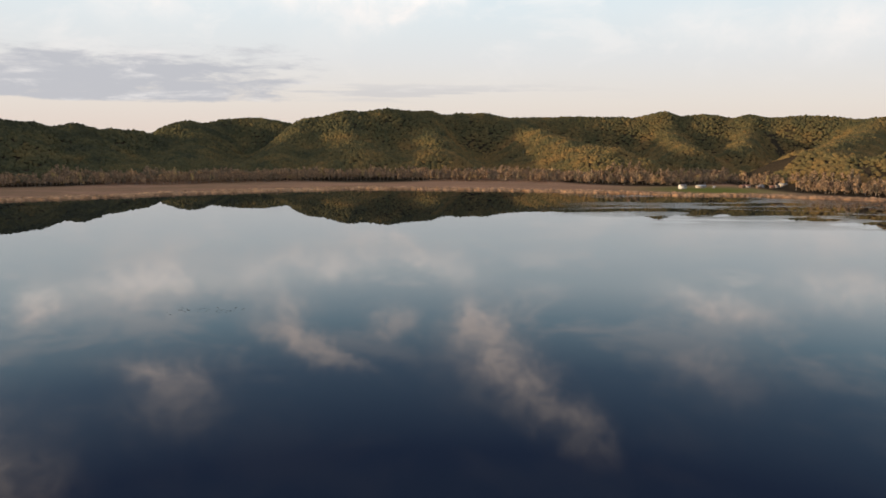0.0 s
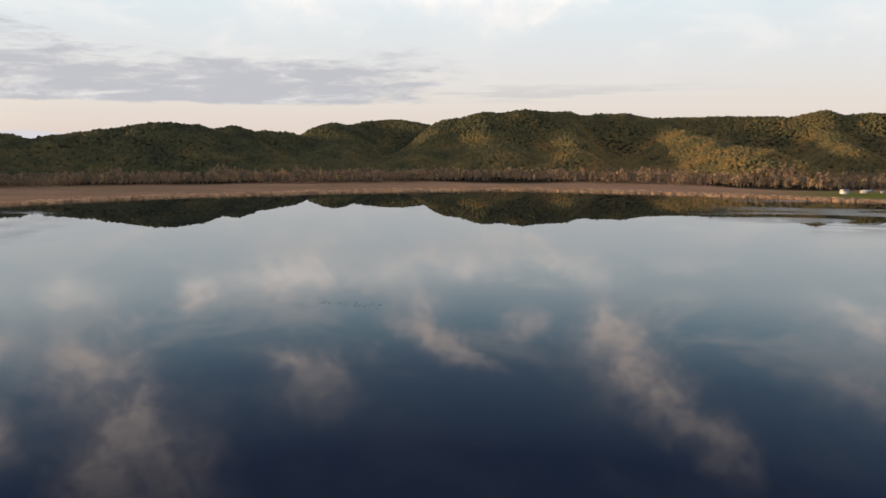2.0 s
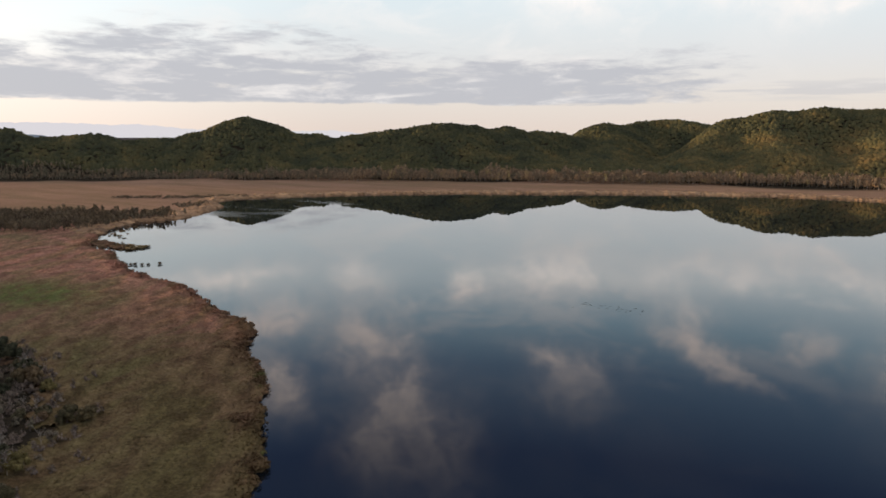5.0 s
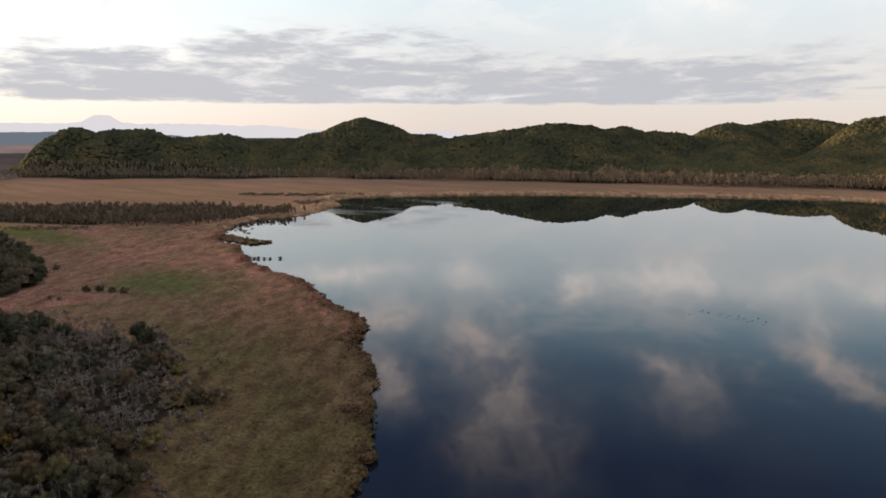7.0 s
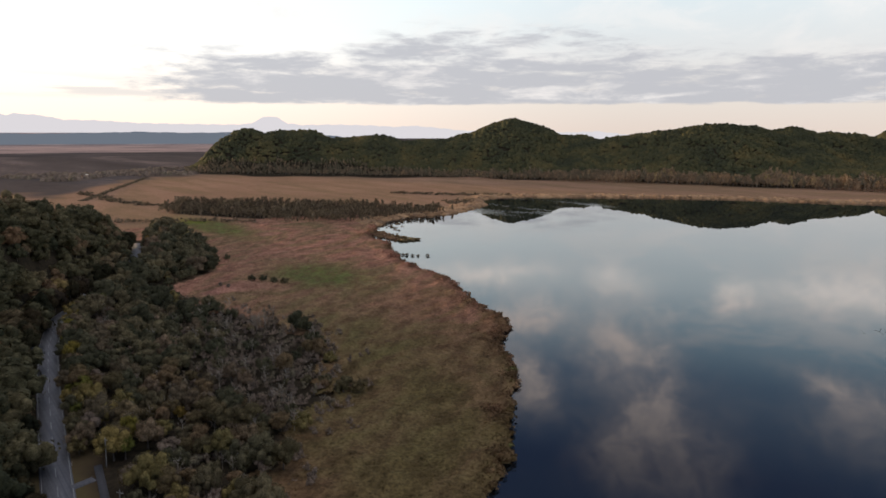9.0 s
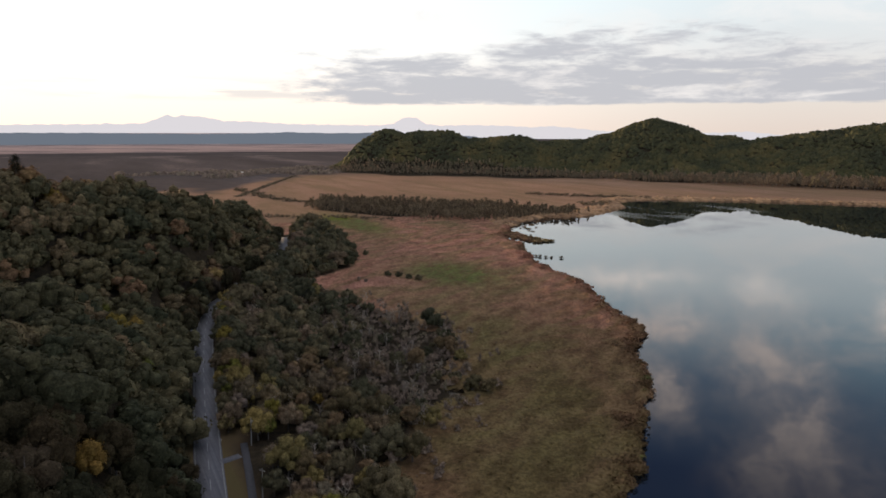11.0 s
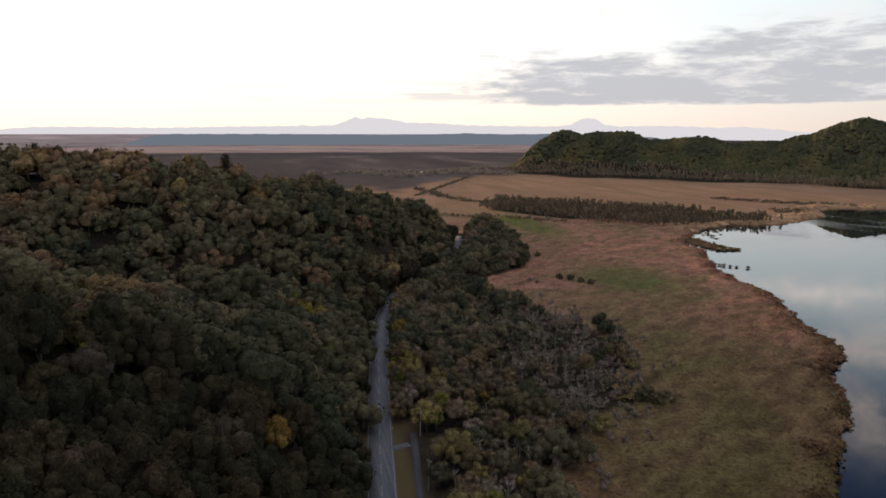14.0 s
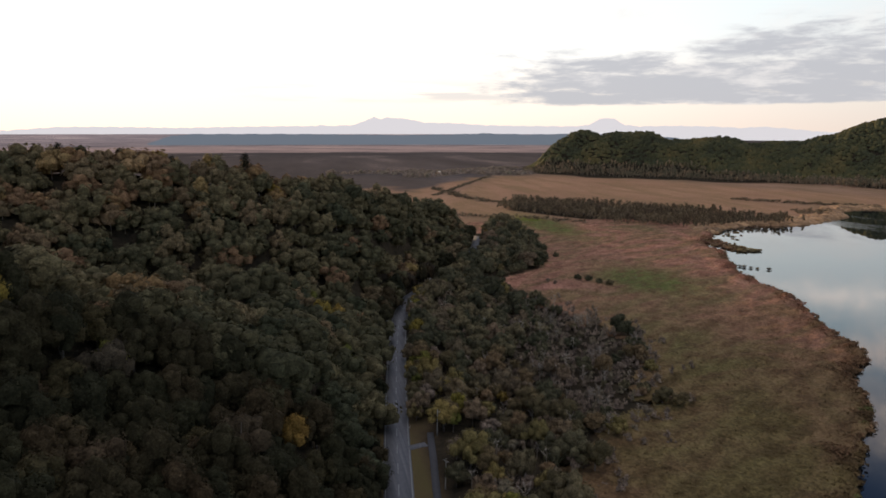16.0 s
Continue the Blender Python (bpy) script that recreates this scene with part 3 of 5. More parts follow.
def make_ground():
    gx = axis([-5600.0, (-2600, 120), (-900, 17), (-80, 5.0), (700, 17), (1500, 40), (5600, 250)])
    gy = axis([-5600.0, (-600, 250), (-60, 20), (420, 5.0), (2400, 16), (3000, 60), (5600, 200)])
    x, y = np.meshgrid(gx, gy)
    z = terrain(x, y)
    verts = np.stack([x.ravel(), y.ravel(), z.ravel()], 1)
    w, h = len(gx), len(gy)
    i = np.arange(w * h).reshape(h, w)
    faces = np.stack([i[:-1, :-1], i[:-1, 1:], i[1:, 1:], i[1:, :-1]], -1).reshape(-1, 4)
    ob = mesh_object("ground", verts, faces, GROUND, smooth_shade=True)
    X, Y = x.ravel(), y.ravel()
    hills = np.maximum(far_field(X, Y), bump_field(X, Y, NEAR_HILLS))
    d = np.hypot(X, Y)
    AZ = np.degrees(np.arctan2(-X, Y))
    limit = np.interp(AZ, [70, 75, 81], [1620, 1540, 1180])
    reed = smooth(limit - d - 40 * wave(X, Y, 160, 18), -50, 60)
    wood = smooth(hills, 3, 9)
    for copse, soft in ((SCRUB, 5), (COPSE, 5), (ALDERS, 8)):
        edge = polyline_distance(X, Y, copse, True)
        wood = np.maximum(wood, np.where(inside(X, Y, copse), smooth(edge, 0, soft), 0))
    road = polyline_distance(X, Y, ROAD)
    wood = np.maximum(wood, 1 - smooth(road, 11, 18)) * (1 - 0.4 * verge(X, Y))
    green = greenness(X, Y)
    col = np.zeros((len(X), 4), np.float32)
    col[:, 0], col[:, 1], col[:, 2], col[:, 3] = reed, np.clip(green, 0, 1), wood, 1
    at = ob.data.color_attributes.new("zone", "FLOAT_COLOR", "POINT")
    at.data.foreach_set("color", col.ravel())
    tagged(ob, "golden autumn reed marsh and forest floor", "ground", kind="structure")
    return ob


make_ground()

lake = mesh_object("lake_water", [(-1000, -300, 0), (1200, -300, 0), (1200, 1400, 0), (-1000, 1400, 0)], [(0, 1, 2, 3)], WATER)
tagged(lake, "still dark lake water mirroring the sky", "lake", kind="structure")


def ribbon(name, pts, half, z, mat, step=3.0):
    """A strip of road along a line of places, smoothed."""
    p = np.array(pts, float)
    t = np.r_[0, np.cumsum(np.hypot(*np.diff(p, axis=0).T))]
    s = np.arange(0, t[-1], step)
    c = np.stack([np.interp(s, t, p[:, 0]), np.interp(s, t, p[:, 1])], 1)
    for _ in range(12):
        c[1:-1] = (c[:-2] + 2 * c[1:-1] + c[2:]) / 4
    tan = np.gradient(c, axis=0)
    tan /= np.linalg.norm(tan, axis=1)[:, None]
    nor = np.stack([-tan[:, 1], tan[:, 0]], 1)
    n = len(c)
    rows = [np.c_[c + nor * half, np.full(n, z)], np.c_[c - nor * half, np.full(n, z)], np.c_[c + nor * (half + .1), np.full(n, z - .5)], np.c_[c - nor * (half + .1), np.full(n, z - .5)]]
    v = np.concatenate(rows)
    k = np.arange(n - 1)
    f = np.concatenate([np.stack([k, k + 1, n + k + 1, n + k], 1), np.stack([2 * n + k, 2 * n + k + 1, k + 1, k], 1), np.stack([n + k, n + k + 1, 3 * n + k + 1, 3 * n + k], 1)])
    return mesh_object(name, v, f, mat), c, nor


road, ROAD_LINE, ROAD_SIDE = ribbon("road", ROAD, 3.9, 3.05, ASPHALT)
tagged(road, "worn grey two-lane asphalt road through the trees", "road", kind="structure")


def make_range(name, label, mat, dist, profile, az0, az1, step=0.25):
    """A far ridge: its crest's rise in degrees over the eye line as a function of the bearing."""
    az = np.arange(az0, az1, step)
    top = np.array([HEIGHT + dist * math.tan(radians(profile(a))) for a in az])
    px, py = -np.sin(np.radians(az)), np.cos(np.radians(az))
    rows = [np.stack([px * d, py * d, h], 1) for d, h in ((dist - 120, np.full(len(az), 20.0)), (dist - 60, 0.6 * top + 8), (dist, top), (dist + 120, 0.3 * top))]
    n = len(az)
    k = np.arange(n - 1)
    f = np.concatenate([np.stack([r * n + k + 1, r * n + k, (r + 1) * n + k, (r + 1) * n + k + 1], 1) for r in range(3)])
    ob = mesh_object(name, np.concatenate(rows), f, mat)
    return tagged(ob, label, "mountain range", kind="structure")


# crest of the far mountains and of the plateau: bearing and rise over the eye line, in degrees
MOUNTAINS = [(20, -0.4), (38.2, -0.33), (40.8, -0.05), (42.7, -0.14), (46, -0.12), (51.3, -0.03), (53.5, 0.2), (55.2, 0.33), (56.5, 0.23), (58.4, 0.34), (61.3, 0.4), (63.9, 0.36), (64.9, 0.49), (65.7, 0.96),
             (66.3, 1.0), (66.8, 0.88), (67.6, 0.45), (68.9, 0.36), (73.2, 0.4), (75.5, 0.44), (78.1, 0.61), (80.4, 0.65), (81.6, 0.91), (82.6, 1.0), (83.4, 1.04), (83.8, 0.91), (84.3, 1.08),
             (84.8, 0.9), (85.9, 0.46), (88.1, 0.37), (88.5, 0.5), (88.8, 0.37), (90.9, 0.36), (94.3, 0.31), (99.1, 0.21), (103.6, 0.28), (106.8, 0.26), (109.9, 0.02), (140, -0.2)]
PLATEAU = [(58, -1.2), (61, -0.5), (64.5, -0.24), (68.8, -0.21), (72.3, -0.26), (75.7, -0.18), (78, -0.26), (82.2, -0.32), (90.9, -0.24), (97.9, -0.24), (99.5, -0.37), (100.6, -0.73), (102, -1.2)]


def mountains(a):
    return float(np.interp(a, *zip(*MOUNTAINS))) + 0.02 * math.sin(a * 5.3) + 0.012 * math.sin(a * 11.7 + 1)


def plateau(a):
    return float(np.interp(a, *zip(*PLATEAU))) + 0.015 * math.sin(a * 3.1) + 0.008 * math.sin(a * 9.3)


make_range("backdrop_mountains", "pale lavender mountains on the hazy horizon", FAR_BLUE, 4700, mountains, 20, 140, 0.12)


def haze_plain():
    """The far plain, painted haze brightening outwards, rising gently towards the mountains' feet."""
    az, dist = np.arange(66.0, 150.0, 1.0), np.array([3050, 3300, 3600, 3900, 4200, 4620.0])
    a, d = np.meshgrid(np.radians(az), dist)
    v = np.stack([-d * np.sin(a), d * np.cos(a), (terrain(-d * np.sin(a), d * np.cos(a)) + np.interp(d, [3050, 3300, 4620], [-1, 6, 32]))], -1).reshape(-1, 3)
    i = np.arange(len(az) * len(dist)).reshape(len(dist), len(az))
    f = np.stack([i[:-1, 1:], i[:-1, :-1], i[1:, :-1], i[1:, 1:]], -1).reshape(-1, 4)
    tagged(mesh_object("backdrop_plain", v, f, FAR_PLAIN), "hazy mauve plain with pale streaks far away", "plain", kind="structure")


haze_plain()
make_range("backdrop_plateau", "flat wooded plateau turned blue by haze on the horizon", FAR_WOOD, 3700, plateau, 58, 102, 0.12)


def dome_template(rng, sides=4):
    """A far crown of leaves: a small lumpy dome."""
    v = [(0, 0, 1.0)]
    for r, z in ((0.36, 0.70), (0.62, -0.05)):
        for k in range(sides):
            a = 2 * math.pi * (k + rng.uniform(-.3, .3)) / sides
            q = r * rng.uniform(0.8, 1.2)
            v.append((q * math.cos(a), q * math.sin(a), z * rng.uniform(0.85, 1.15)))
    f = []
    for k in range(sides):
        j = (k + 1) % sides
        f.append((0, 1 + k, 1 + j, 1 + j))
        f.append((1 + k, 1 + sides + k, 1 + sides + j, 1 + j))
    return np.array(v), np.array(f)


def split_tris(f):
    """Four-cornered faces as triangles, leaving out the empty ones."""
    a, b = f[:, [0, 1, 2]], f[:, [0, 2, 3]]
    return np.concatenate([a, b[b[:, 1] != b[:, 2]]])


def stuff(name, label, category, mat, batches, soft=False):
    """Joins batches of scattered templates into one object."""
    V, F, T, base = [], [], [], 0
    for v, f, t in batches:
        V.append(v), F.append(split_tris(f) + base if f.shape[1] == 4 else f + base), T.append(t)
        base += len(v)
    ob = mesh_object(name, np.concatenate(V), np.concatenate(F), mat, np.concatenate(T), smooth_shade=soft)
    print(name, len(ob.data.polygons))
    return tagged(ob, label, category, kind="stuff")


def jitter_grid(rng, x0, x1, y0, y1, step):
    gx, gy = np.meshgrid(np.arange(x0, x1, step), np.arange(y0, y1, step))
    return gx.ravel() + rng.uniform(-.48, .48, gx.size) * step, gy.ravel() + rng.uniform(-.48, .48, gx.size) * step


def spread_templates(rng, templates, x, y, z, size, tall, tint):
    """Batches that share the places out among the templates."""
    pick, out = rng.randint(0, len(templates), len(x)), []
    for k, tpl in enumerate(templates):
        m = pick == k
        if m.any():
            out.append(scatter("", tpl, np.stack([x[m], y[m], z[m]], 1), size[m], rng.uniform(0, 6.3, m.sum()), None, tint[m], tall[m]))
    return out


def leaf_quads(rng, centres, radii, per, leaf, flat=0.8):
    """Small leaf sprays on the outside of round clumps, and a dark core in each. Places and four-cornered faces."""
    V, F = [], []
    for c, r in zip(centres, radii):
        d = rng.normal(size=(per, 3))
        d[:, 2] = np.abs(d[:, 2]) * 1.1 - 0.35
        d /= np.linalg.norm(d, axis=1)[:, None]
        p = c + d * r * rng.uniform(0.72, 1.12, (per, 1)) * np.array([1, 1, flat])
        nor = d + rng.normal(scale=0.55, size=(per, 3))
        nor /= np.linalg.norm(nor, axis=1)[:, None]
        a = np.cross(nor, rng.normal(size=(per, 3)))
        a /= np.linalg.norm(a, axis=1)[:, None]
        b = np.cross(nor, a)
        s = leaf * rng.uniform(0.55, 1.3, (per, 1))
        quad = np.stack([p - a * s, p - b * s * 0.55 + nor * s * 0.2, p + a * s, p + b * s * 0.55 + nor * s * 0.2], 1)
        base = sum(len(v) for v in V)
        V.append(quad.reshape(-1, 3))
        F.append(np.arange(per * 4).reshape(-1, 4) + base)
        box = np.array([(i, j, k) for i in (-1, 1) for j in (-1, 1) for k in (-1, 1)], float) / math.sqrt(3)
        base += per * 4
        V.append(c + box * r * rng.uniform(0.7, 0.85, (8, 1)) * np.array([1, 1, flat]))
        F.append(np.array([(0, 1, 3, 2), (4, 6, 7, 5), (0, 4, 5, 1), (2, 3, 7, 6), (0, 2, 6, 4), (1, 5, 7, 3)]) + base)
    return np.concatenate(V), np.concatenate(F)


def limb(p, q, r0, r1, sides=5):
    """A tapered round bar from p to q."""
    p, q = np.array(p, float), np.array(q, float)
    d = (q - p) / np.linalg.norm(q - p)
    a = np.cross(d, (0.3, 0.9, 0.1))
    a /= np.linalg.norm(a)
    b = np.cross(d, a)
    t = np.linspace(0, 2 * math.pi, sides, endpoint=False)
    ring = np.outer(np.cos(t), a) + np.outer(np.sin(t), b)
    v = np.concatenate([p + ring * r0, q + ring * r1])
    k = np.arange(sides)
    j = (k + 1) % sides
    return v, np.stack([k, j, j + sides, k + sides], 1)


def join(pieces):
    V, F, base = [], [], 0
    for v, f in pieces:
        V.append(v), F.append(f + base)
        base += len(v)
    return np.concatenate(V), np.concatenate(F)


def puff(rng, ring, rows):
    """A rough round clump of foliage, one metre in radius, open below."""
    th = np.linspace(0.0, 0.72, rows + 1)[1:, None] * math.pi
    ph = np.linspace(0, 2 * math.pi, ring, endpoint=False)[None] + rng.uniform(0, 6.3)
    v = np.stack([np.sin(th) * np.cos(ph), np.sin(th) * np.sin(ph), np.cos(th) + 0 * ph], -1).reshape(-1, 3)
    v = np.concatenate([[(0.0, 0.0, 1.0)], v]) * rng.uniform(0.78, 1.18, (len(v) + 1, 1))
    i = 1 + np.arange(rows * ring).reshape(rows, ring)
    quads = np.stack([i[:-1], i[1:], np.roll(i, -1, 1)[1:], np.roll(i, -1, 1)[:-1]], -1).reshape(-1, 4)
    top = np.stack([np.zeros(ring, int), i[0], np.roll(i[0], -1)], 1)
    return v, np.concatenate([top, split_tris(quads)])


def tree_shape(rng, height, spread, knobs, leaves, leaf, low=0.3, sides=6, ring=8, rows=5):
    """Trunk with limbs, and a crown of round leaf clumps made of small sprays, for a tree of that height and half-width."""
    zc, hz = height * (1 + low) / 2, height * (1 - low) / 2
    size = np.array([spread, spread, hz])
    k = rng.normal(size=(knobs, 3))
    k[:, 2] = np.abs(k[:, 2]) * 1.1 - 0.35
    k /= np.linalg.norm(k, axis=1)[:, None]
    k[0] = (0.1, 0.05, 0.98)
    centre = k * rng.uniform(0.5, 0.76, (knobs, 1))
    reach = rng.uniform(0.26, 0.44, knobs)
    pick = rng.choice(knobs, leaves, p=reach ** 2 / (reach ** 2).sum())
    d = rng.normal(size=(leaves, 3)) + 0.5 * k[pick]
    d[:, 2] += 0.25
    d /= np.linalg.norm(d, axis=1)[:, None]
    p = (centre[pick] + d * reach[pick, None] * rng.uniform(0.72, 1.12, (leaves, 1))) * size
    nor = d + 0.35 * k[pick] + rng.normal(scale=0.35, size=(leaves, 3))
    nor /= np.linalg.norm(nor, axis=1)[:, None]
    a = np.cross(nor, rng.normal(size=(leaves, 3)))
    a /= np.linalg.norm(a, axis=1)[:, None]
    b = np.cross(nor, a)
    s = leaf * rng.uniform(0.6, 1.5, (leaves, 1))
    spray = np.stack([p + a * s, p - a * s * 0.6 - b * s * 0.8, p - a * s * 0.6 + b * s * 0.8], 1).reshape(-1, 3)
    blobs = []
    for c, r in zip(centre, reach):
        v, f = puff(rng, ring, rows)
        blobs.append(((c + v * r * 0.80) * size, f))
    v, f = puff(rng, ring, rows)
    blobs.append((v * 0.55 * size, f))
    crown = join([(spray, np.arange(leaves * 3).reshape(-1, 3))] + blobs)
    crown = (crown[0] + np.array([0, 0, zc]), crown[1])
    bend = rng.uniform(-.04, .04, 2) * height
    mid, tip = (bend[0], bend[1], height * 0.45), (bend[0] * 1.6, bend[1] * 1.2, height * 0.86)
    r0 = 0.022 * height
    pieces = [limb((0, 0, -0.6), mid, r0 * 1.25, r0 * 0.7, sides), limb(mid, tip, r0 * 0.7, r0 * 0.2, sides)]
    for c in k[:6]:
        start = np.array([bend[0], bend[1], height * rng.uniform(0.25, 0.6)])
        pieces.append(limb(start, c * size * 0.7 + np.array([0, 0, zc]), r0 * 0.4, r0 * 0.12, max(3, sides - 2)))
    return join(pieces), crown


def bare_shape(rng, height, spread, twigs=46):
    """A leafless tree: trunk, boughs and fine twigs."""
    pieces = [limb((0, 0, -0.5), (rng.uniform(-.3, .3), rng.uniform(-.3, .3), height * 0.9), 0.018 * height, 0.004 * height, 5)]
    for k in range(9):
        a, f = k * 2.4 + rng.uniform(-.4, .4), 0.3 + 0.55 * k / 9
        s = np.array((0, 0, height * f))
        e = s + np.array((math.cos(a), math.sin(a), 0.9)) * spread * rng.uniform(0.6, 1.0) * (1.1 - 0.6 * f)
        pieces.append(limb(s, e, 0.008 * height, 0.003 * height, 3))
        for _ in range(twigs // 9):
            m = s + (e - s) * rng.uniform(0.3, 1.0)
            t = m + (rng.normal(size=3) + np.array((0, 0, 0.8))) * spread * 0.22
            pieces.append(limb(m, t, 0.035, 0.015, 3))
    return join(pieces)


def make_tree(name, shape, mat, label, category, group):
    root = new(name)
    mesh_object("trunk", *shape[0], BARK, parent=root)
    mesh_object("crown", *shape[1], mat, parent=root, smooth_shade=True)
    return tagged(root, label, category, group)


# ---- the woods ----
def belt_ground(x, y, h):
    """The flat foot of the hills, where the alder belt stands."""
    d, inner, az = np.hypot(x, y), belt_inner(x, y), np.degrees(np.arctan2(-x, y))
    deep = 75 + 25 * wave(x, y, 130, 27) + 40 * smooth(az, 52, 66)
    return (d > inner) & (h < 24) & (d < inner + 170) & (az < 72.5) & ((h < 7) | (d < inner + deep))


def far_woods():
    rng = np.random.RandomState(5)
    x, y = jitter_grid(rng, -2100, 1700, 300, 2500, 7.0)
    h = far_field(x, y) * foot(x, y)
    e = 6.0
    slope = (far_field(x * (1 + e / 1500), y * (1 + e / 1500)) - far_field(x, y)) / e
    keep = (h > 3.5) & (slope > -0.16) & ~belt_ground(x, y, h) & (np.hypot(x - 640, y - 1420) > 75)
    x, y, h = x[keep], y[keep], h[keep]
    z = terrain(x, y) - 1.0
    n = len(x)
    # Eastern woods get brighter, warmer tints, standing in for evening sun there.
    sunny_east = smooth(-np.degrees(np.arctan2(-x, y)), -28, 6)
    tint = np.clip(0.22 + 0.36 * sunny_east + 0.2 * wave(x, y, 150, 31) + 0.08 * wave(x, y, 45, 32) + rng.normal(0, 0.07, n) - 0.002 * (h - 40), 0.001, 0.999)
    size = rng.uniform(9.0, 14.0, n) * (1 + 0.2 * (rng.uniform(0, 1, n) > 0.85))
    tall = rng.gamma(5.0, 0.42, n) + 3.6
    stuff("hill_woodland", "dense olive-green woods on the far hills", "woodland", HILLWOOD,
          spread_templates(rng, [dome_template(rng, 4) for _ in range(8)], x, y, z, size, np.minimum(tall, 9), tint), True)


far_woods()

rng = np.random.RandomState(17)
SMALL_TREES = [tree_shape(rng, 1.0, 0.36, 6, 20, 0.08, 0.06, 3, 4, 1) for _ in range(5)]


def belt(name, label, mat, seed, x, y, keep, low, high, tone, spread=1.0, poles=True):
    """A belt of slender trees whose pale trunks show between the crowns."""
    rng = np.random.RandomState(seed)
    x, y = x[keep], y[keep]
    z, n = terrain(x, y), len(x)
    tall = rng.uniform(low, high, n) * (1 + 0.22 * np.clip(wave(x, y, 75, seed + 70), -1, 1))
    tall = np.where(rng.uniform(0, 1, n) < 0.22, 0.5 * tall, tall) * (1 - 0.38 * smooth(np.degrees(np.arctan2(-x, y)), 36, 56))
    tint = np.clip(tone - 0.35 * smooth(np.degrees(np.arctan2(-x, y)), 30, 56) + 0.2 * wave(x, y, 60, seed) + rng.normal(0, 0.2, n), 0.001, 0.999)
    ob = stuff(name, label, "woodland", mat, spread_templates(rng, [s[1] for s in SMALL_TREES], x, y, z, tall * spread, tall, tint))
    if poles:
        rng = np.random.RandomState(seed)
        pole = limb((0, 0, 0), (0.02, 0.01, 0.85), 0.018, 0.010, 3)
        m = rng.uniform(0, 1, n) < 0.5
        stuff(name + "_trunks", "pale bare trunks along the wood's edge", "tree trunks", PALEBARK, spread_templates(rng, [pole], x[m], y[m], z[m], tall[m], tall[m], tint[m]))
    return ob


def shore_belt():
    rng = np.random.RandomState(8)
    x, y = jitter_grid(rng, -1650, 1000, 300, 1700, 6.8)
    h = far_field(x, y) * foot(x, y)
    keep = belt_ground(x, y, h) & (np.degrees(np.arctan2(-x, y)) > -36)
    lawn = ((x - 470) / 95) ** 2 + ((y - 1240) / 45) ** 2 < 1
    keep &= ~lawn & ~(((x - 562) / 62) ** 2 + ((y - 1240) / 42) ** 2 < 1) & (np.hypot(x - 640, y - 1420) > 85)
    belt("shore_woodland", "grey-brown half-bare alder wood below the hills", DRAB, 8, x, y, keep, 12, 22, 0.5, 0.8)


shore_belt()


def marsh_belt():
    rng = np.random.RandomState(9)
    x, y = jitter_grid(rng, -1000, -620, 220, 540, 4.6)
    edge = np.where(inside(x, y, ALDERS), 1.0, -1.0) * polyline_distance(x, y, ALDERS, True)
    lap = edge + 11 * wave(x, y, 42, 10) + rng.uniform(-9, 9, x.size)
    keep = (lap > 0) & (shore_distance(x, y) > 4) & ((wave(x, y, 33, 20) > -0.9) | (rng.uniform(0, 1, x.size) < 0.25))
    belt("alder_thicket", "dull olive-brown alder thicket with pale trunks on the marsh", THICKET, 9, x, y, keep, 9, 17, 0.75, 0.85)
    x, y = jitter_grid(rng, -1300, -690, 150, 760, 4.0)
    strip = (polyline_distance(x, y, [(-1180, 215), (-983, 230), (-900, 262)]) < 8 + 7 * wave(x, y, 50, 21)) | (polyline_distance(x, y, [(-738, 585), (-745, 656), (-760, 705)]) < 17 + 8 * wave(x, y, 30, 22))
    strip |= (polyline_distance(x, y, [(-804, 166), (-770, 190), (-758, 232), (-731, 260), (-705, 283)]) < 9 + 6 * wave(x, y, 22, 23)) | (polyline_distance(x, y, [(-905, 600), (-830, 650), (-790, 700)]) < 12)
    strip &= (shore_distance(x, y) > 3) & (wave(x, y, 26, 19) > -0.25)
    x, y = x[strip], y[strip]
    n = len(x)
    stuff("marsh_scrub", "low dark brown scrub on the golden marsh", "scrub", THICKET,
          spread_templates(rng, [s[1] for s in SMALL_TREES], x, y, terrain(x, y) - 0.8, rng.uniform(5, 10, n), rng.uniform(2.0, 5.0, n), rng.uniform(0.001, 1, n)))


marsh_belt()


def plain_scrub():
    """Dark thickets on the plain beyond the marsh."""
    rng = np.random.RandomState(14)
    x, y = jitter_grid(rng, -2500, -1350, 60, 900, 9.0)
    d, az = np.hypot(x, y), np.degrees(np.arctan2(-x, y))
    near = 1600 + 30 * wave(x, y, 90, 16)
    keep = (d > near) & (d < near + 70 + 60 * wave(x, y, 240, 15)) & (az > 71.5) & (far_field(x, y) < 3)
    keep |= (polyline_distance(x, y, [(-1480, 240), (-1600, 330), (-1690, 430), (-1760, 520)]) < 30)
    x, y = x[keep], y[keep]
    n = len(x)
    tint = np.clip(0.4 + 0.3 * wave(x, y, 60, 17) + rng.normal(0, 0.15, n), 0, 0.999)
    stuff("plain_thicket", "dark leafless thicket on the wide plain", "thicket", BRUSH,
          spread_templates(rng, [dome_template(rng) for _ in range(5)], x, y, terrain(x, y) - 0.5, rng.uniform(9, 16, n), rng.uniform(4, 10, n), tint))


plain_scrub()

